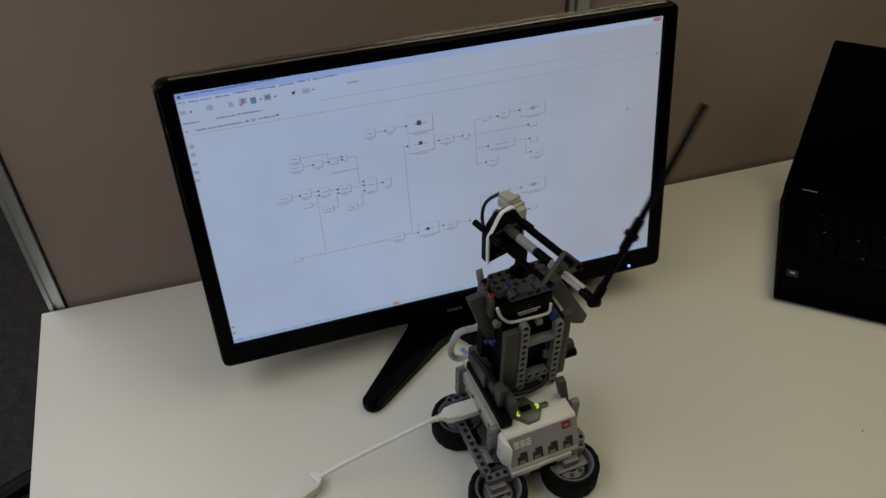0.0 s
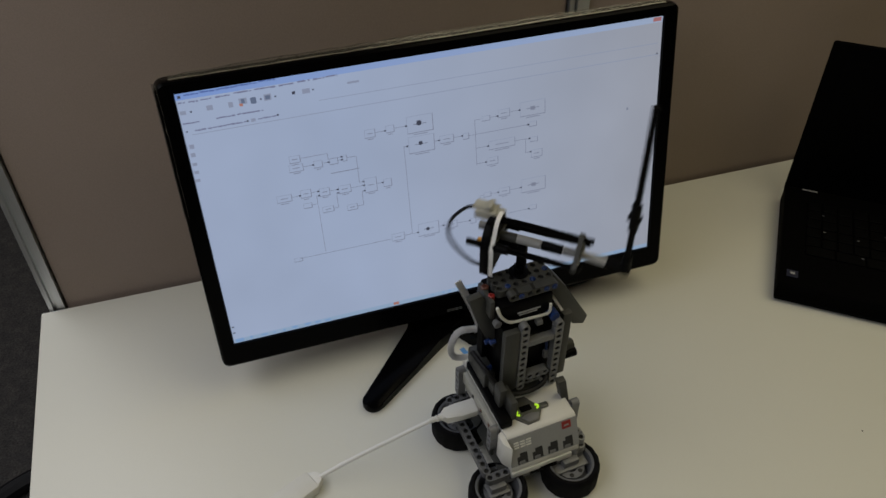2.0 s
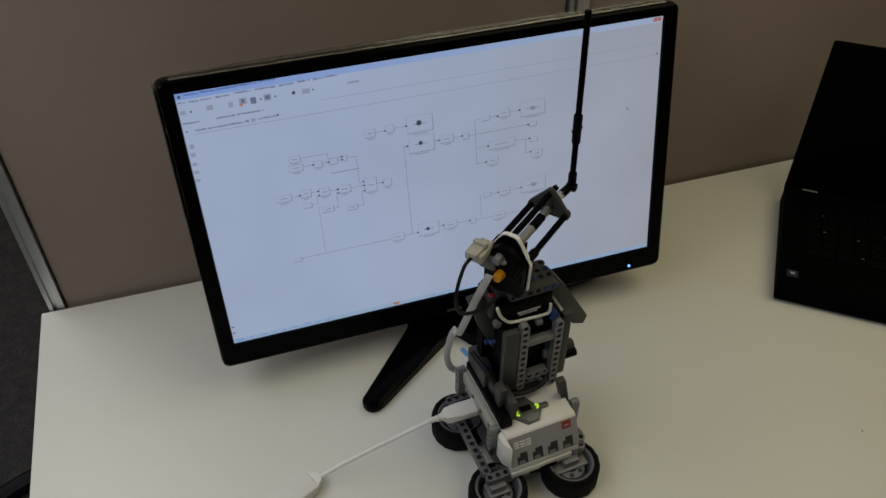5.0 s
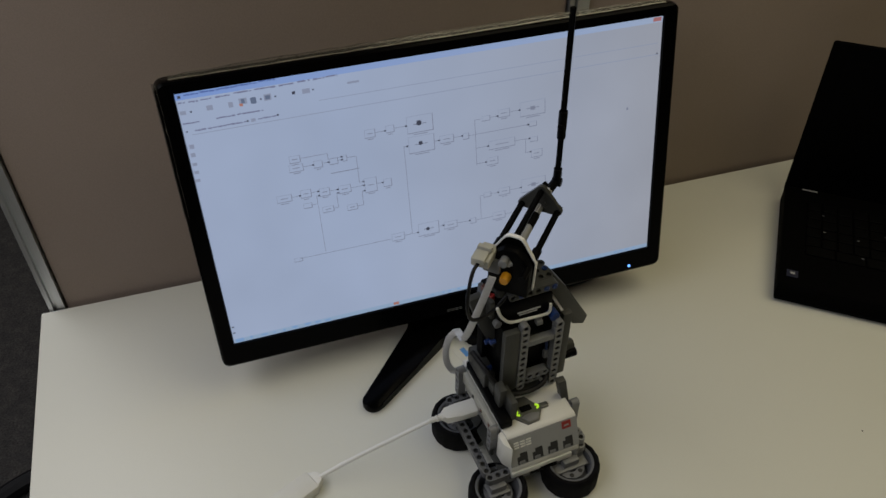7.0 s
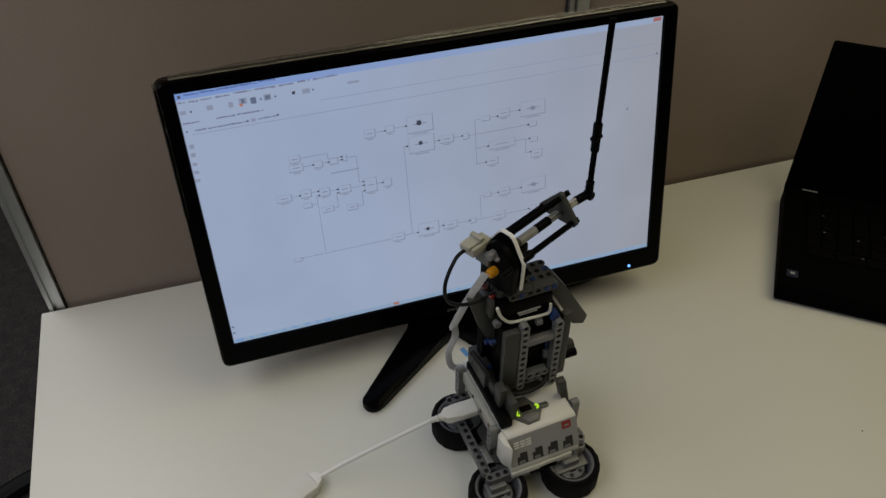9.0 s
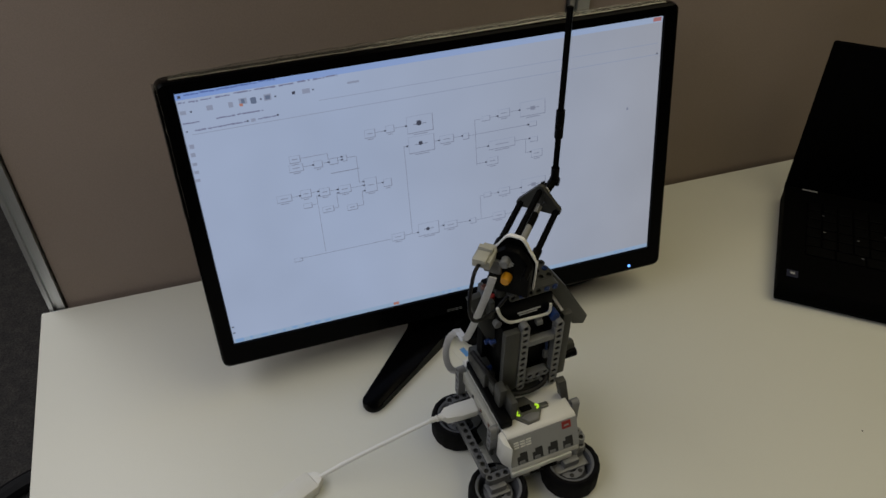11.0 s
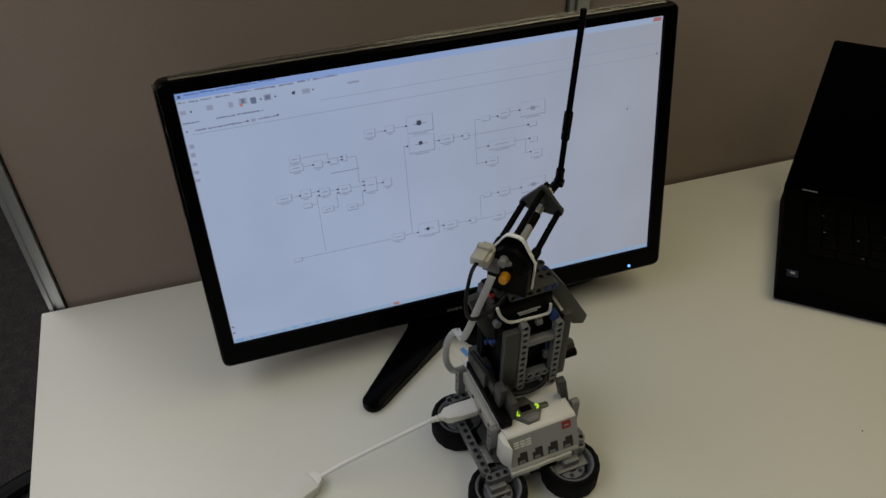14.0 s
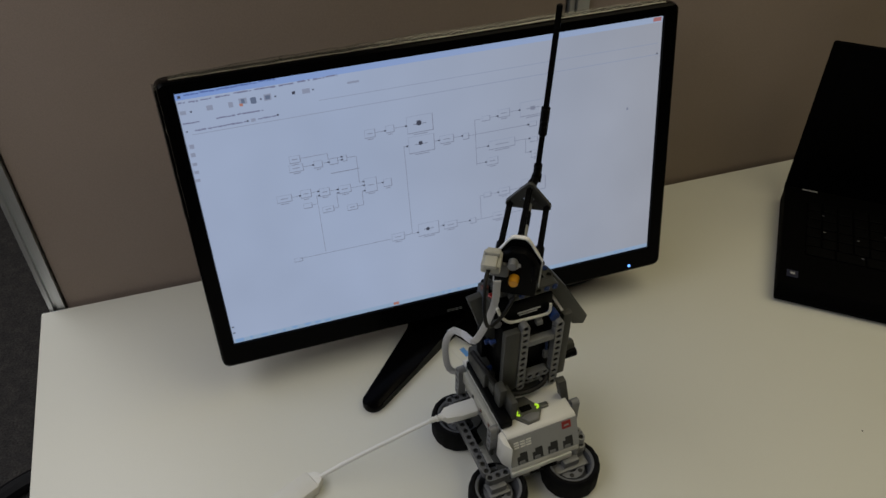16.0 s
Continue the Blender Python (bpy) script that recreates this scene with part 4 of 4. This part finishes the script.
def white_plug():
    """The long plug in the side of the control unit, its lead and the adapter lying on the desk."""
    thing = tagged(empty("usb_lead", ROBOT), "white lead with a plug and an adapter block", "cable")
    a, b = Vector((0.0145, 0.0650, 0.0565)), Vector((-0.0202, 0.0677, 0.0540))
    d = (b - a).normalized()
    m = Matrix.Translation(a) @ d.to_track_quat("X", "Z").to_matrix().to_4x4()
    part("plug", prism([(0, -0.0085), (0.0190, -0.0085), (0.0240, -0.0072), (0.0310, -0.0048), (0.0350, -0.0044), (0.0350, 0.0044), (0.0310, 0.0048), (0.0240, 0.0072), (0.0190, 0.0085), (0, 0.0085)], -0.0042, 0.0042, "z", bevel=0.0016), WHITE, thing, "white plug", m)
    part("strain_relief", lathe([(0, 0), (0.0036, 0), (0.0036, 0.003), (0.0026, 0.0035), (0.0034, 0.005), (0.0024, 0.007), (0.0030, 0.009), (0.0018, 0.013), (0, 0.013)], 14,
                                m @ Matrix.Translation((0.0348, 0, 0)) @ Matrix.Rotation(radians(90), 4, "Y")), WHITE, thing)
    inv = ROBOT.inverted()
    tip = m @ Vector((0.046, 0, 0))
    end = inv @ Vector((0.2650, -0.3195, 0.0085))
    mid1, mid2 = tip.lerp(end, 0.3), tip.lerp(end, 0.7)
    part("cord", tube([tip, mid1 + Vector((0, 0, 0.001)), mid2 + Vector((0, 0, 0.002)), end], 0.0021, 10, 12), WCABLE, thing)
    am = inv @ (Matrix.Translation((0.2620, -0.3205, 0.0066)) @ Matrix.Rotation(radians(204.6), 4, "Z"))
    part("adapter", boxes((0.0, 0.062, -0.0112, 0.0112, -0.0064, 0.0064), bevel=0.0024), WHITE, thing, "white adapter block", am)
    part("adapter_cap", prism([(0.0004, -0.0095), (0.0004, 0.0095), (-0.0050, 0.0062), (-0.0085, 0.0035), (-0.0085, -0.0035), (-0.0050, -0.0062)], -0.0048, 0.0048, "z", bevel=0.0012), WCABLE, thing, "", am)


white_plug()


def paper_tag():
    """A scrap of clear film with a blue print, lying on the desk behind the robot."""
    thing = tagged(empty("paper_tag", pose(0.4545, -0.2050, 0.0, 0, 0, 18)), "small pale tag with a blue print lying on the desk", "tag")
    part("tag_sheet", boxes((-0.0105, 0.0105, -0.014, 0.014, 0.0001, 0.0007), bevel=0.0002), DESK, thing)
    part("blue_print", boxes((-0.0028, 0.0030, -0.0070, 0.0060, 0.0006, 0.0011), bevel=0.0002), MARK, thing)


paper_tag()


def monitor_lead():
    bm = tube([(0.50, -0.085, 0.0035), (0.555, -0.130, 0.0035), (0.594, -0.1425, 0.0035), (0.644, -0.1385, 0.0035), (0.672, -0.115, 0.0035), (0.665, -0.06, 0.0035)], 0.0030, 10, 12)
    tagged(part("power_lead", bm, CABLE), "black power lead lying on the desk behind the monitor", "cable")


monitor_lead()


# ------------------------------------------------------------------ the laptop
def laptop():
    F = Vector((0.8270, -0.2440, 0.0))
    m = Matrix.Translation(F) @ Matrix.Rotation(radians(-37.0), 4, "Z")
    thing = tagged(empty("laptop", m), "black business laptop standing open on the desk", "laptop")
    W, D = 0.335, 0.205
    part("base", prism([(0.010, 0.006), (0.0095, 0.021), (0.0135, 0.0265), (D, 0.030), (D, 0.004), (0.006, 0.004)], 0.0, W, "x", bevel=0.0015), LAPTOP, thing, "black keyboard base")
    for x in (0.02, W - 0.02):
        for y in (0.02, D - 0.02):
            part("rubber_foot", rod((x, y, 0.0), (x, y, 0.0045), 0.006, 12), RUBBER, thing)
    lid = part("lid", boxes((0.0, W, -0.004, 0.004, 0.0, 0.215), bevel=0.003), LAPTOP, thing, "black opened lid", at(0, D + 0.0046, 0.018) @ Matrix.Rotation(radians(-4), 4, "X"))
    part("display", boxes((0.018, W - 0.018, -0.0046, -0.0040, 0.031, 0.203), bevel=0.0002), material("dark_matte_screen", (0.0010, 0.0010, 0.0011), rough=0.6, vary=0.1, spec=0.03), lid, "dark screen, switched off")
    slope = (0.030 - 0.0265) / (D - 0.004)
    def top(y):
        return 0.0265 + (y - 0.004) * slope
    for r in range(6):
        y = 0.168 - r * 0.0178
        n = 15 if r < 5 else 8
        for c in range(n):
            pitch = (W - 0.056) / n
            x0 = 0.028 + c * pitch
            part("key", boxes((x0 + 0.0008, x0 + pitch - 0.0008, y - 0.0080, y + 0.0080, top(y) - 0.001, top(y) + 0.0022), bevel=0.0007, seg=1), KEYM, thing, smooth=False)
    part("touchpad", boxes((0.125, 0.205, 0.012, 0.052, top(0.03) - 0.001, top(0.03) + 0.0008), bevel=0.0003), KEYM, thing)
    part("hinge_light", boxes((0.0215, 0.0405, 0.2005, 0.2018, top(0.20) - 0.0004, top(0.20) + 0.0012), bevel=0.0002), SILVER, thing, "thin bright trim line")
    part("sticker", boxes((0.0085, 0.0215, 0.0250, 0.0370, top(0.03) + 0.0002, top(0.03) + 0.0008)), material("dim_blue_sticker", (0.010, 0.013, 0.035), rough=0.4, vary=0.2), thing, "small blue square sticker", smooth=False)
    part("sticker_mark", boxes((0.0125, 0.0175, 0.0300, 0.0335, top(0.03) + 0.0007, top(0.03) + 0.0012)), SILVER, thing, smooth=False)
    for x, y in ((0.046, 0.150), (0.048, 0.118), (0.088, 0.114), (0.092, 0.082), (0.120, 0.132), (0.128, 0.098), (0.150, 0.066)):
        part("key_print", boxes((x, x + 0.003, y, y + 0.0012, top(y) + 0.0022, top(y) + 0.0026)), RIM, thing, smooth=False)


laptop()


def floor_lead():
    bm = tube([(-0.42, 0.20, FLOOR + 0.02), (-0.33, 0.27, FLOOR + 0.02), (-0.26, 0.31, FLOOR + 0.02), (-0.18, 0.33, FLOOR + 0.02)], 0.018, 10, 10)
    tagged(part("floor_lead", bm, CABLE), "thick black lead bundle lying on the carpet", "cable")


floor_lead()


# ------------------------------------------------------------------ movement
# seconds, heading of the arm in the room, lean of the rod, in degrees
SWING = [(0.0, -70.7, 29), (0.1, -73, 76), (0.2, -75, 145), (0.3, -62, 250), (0.4, -57, 322), (0.5, -60.7, 355.6), (0.6, -22, 335), (0.7, -11, 306), (0.8, -8, 216),
         (0.9, -12, 157), (1.0, -31.6, 71.4), (1.1, -24, 39), (1.2, -46, 15), (1.3, -49, 55), (1.4, -57, 114), (1.5, -49.4, 221.7), (1.6, -32, 304), (1.7, -47, 351.5), (1.8,
         -15, 345), (1.9, -16, 345.5), (2.0, -39.1, 351.7), (2.1, -104, 376), (2.2, -109, 378.9), (2.3, -73, 366.3)]
SWING += [(2.4, -15.5, 351.8), (2.5, 2.9, 358.3), (2.6, 34.7, 349.25), (2.7, 32.2, 357.25), (2.8, 29.8, 358.75), (2.9, 18.8, 362.0), (3.0, 11.2, 363.7), (3.1, 9.5,
         363.25), (3.2, 8.9, 363.25), (3.3, 10.6, 362.75), (3.4, 14.4, 363.5), (3.5, 21.3, 360.6), (3.6, 28.1, 361.0), (3.7, 29.4, 361.25), (3.8, 30.7, 362.25), (3.9, 33.1,
         362.25), (4.0, 33.8, 362.1), (4.2, 36.9, 361.6), (4.7, 44, 361), (5.3, 35, 363), (5.8, 44, 361), (6.1, 37, 364), (6.3, 34.4, 364.8), (6.4, 49.1, 358.25)]
SWING += [(6.5, 55.2, 357.5), (6.6, 56.5, 360.25), (6.7, 57.8, 360.0), (6.8, 56.5, 359.0), (7.0, 48.9, 361.2), (7.2, 43.7, 363.5), (7.5, 40.8, 364.3), (7.7, 42.6,
         364.25), (8.0, 35.4, 363.9), (8.2, 32.2, 362.0), (8.5, 27.2, 362.1), (8.7, 29.4, 358.25), (9.0, 27.7, 361), (9.2, 35.3, 359.5), (9.7, 49, 361), (10.2, 40, 363),
         (10.8, 51, 361), (11.3, 47.9, 362.3), (11.4, 44.1, 363.5), (11.5, 43.3, 364.4), (11.6, 44.8, 364.5), (11.7, 46.6, 363.75), (11.8, 47.3, 361.75), (12.0, 46.4, 359.1)]
SWING += [(12.2, 37.0, 360.0), (12.3, 34.7, 361.0), (12.5, 38.1, 358.8), (12.6, 41.5, 359.75), (12.7, 48.4, 358.75), (12.8, 53.3, 358.75), (12.9, 55.8, 359.0),
         (13.0, 55.4, 358.8), (13.2, 52.2, 360.75), (13.4, 46.6, 360.25), (13.5, 44.4, 360.3), (13.6, 41.6, 362.75), (13.7, 40.0, 364.5), (13.8, 42.3, 363.0), (13.9, 45.6,
         361.0), (14.0, 47.7, 359.0), (14.1, 40.5, 362.0), (14.2, 33.9, 364.25), (14.3, 31.1, 363.75), (14.4, 29.4, 365.0), (14.5, 28, 366.5), (14.6, 35.6, 362.0), (14.7,
         45.9, 361.5), (14.8, 56.1, 359.5)]
SWING += [(14.9, 55.8, 359.75), (15.0, 56.5, 359.9), (15.2, 56.8, 358.25), (15.3, 52.6, 358.75), (15.4, 48.1, 359.5), (15.5, 43.5, 361.2), (15.6, 42.6, 361.25),
         (15.7, 44.8, 361.0), (15.8, 49.1, 360.0), (16.0, 61.2, 358.4)]


def eased(t, column):
    """A smooth value between the rows of SWING that does not overshoot."""
    ts = [r[0] for r in SWING]
    vs = [r[column] for r in SWING]
    i = max(0, min(len(ts) - 2, sum(1 for q in ts if q <= t + 1e-6) - 1))
    def slope(k):
        if k <= 0 or k >= len(ts) - 1:
            return 0.0
        a, b = (vs[k] - vs[k - 1]) / (ts[k] - ts[k - 1]), (vs[k + 1] - vs[k]) / (ts[k + 1] - ts[k])
        return 0.0 if a * b <= 0 else 2 * a * b / (a + b)
    h = ts[i + 1] - ts[i]
    s = (t - ts[i]) / h
    return ((2 * s ** 3 - 3 * s ** 2 + 1) * vs[i] + (s ** 3 - 2 * s ** 2 + s) * h * slope(i) + (-2 * s ** 3 + 3 * s ** 2) * vs[i + 1] + (s ** 3 - s ** 2) * h * slope(i + 1))


def motions():
    heads, rods, strips = [], [], []
    for k in range(0, 481, 2):
        t = k / 30
        phi, psi = eased(t, 1) - 4.943, eased(t, 2)
        hm = at(*HUB) @ Matrix.Rotation(radians(phi), 4, "Z")
        heads.append((t, hm))
        rods.append((t, at(*LINK) @ Matrix.Rotation(radians(-psi), 4, "X")))
        strips.append((t, ribbon_poses(phi)))
    walk(head, heads)
    walk(pendulum, rods)
    for i, piece in enumerate(ribbon):
        walk(piece, [(t, poses[i]) for t, poses in strips])


motions()
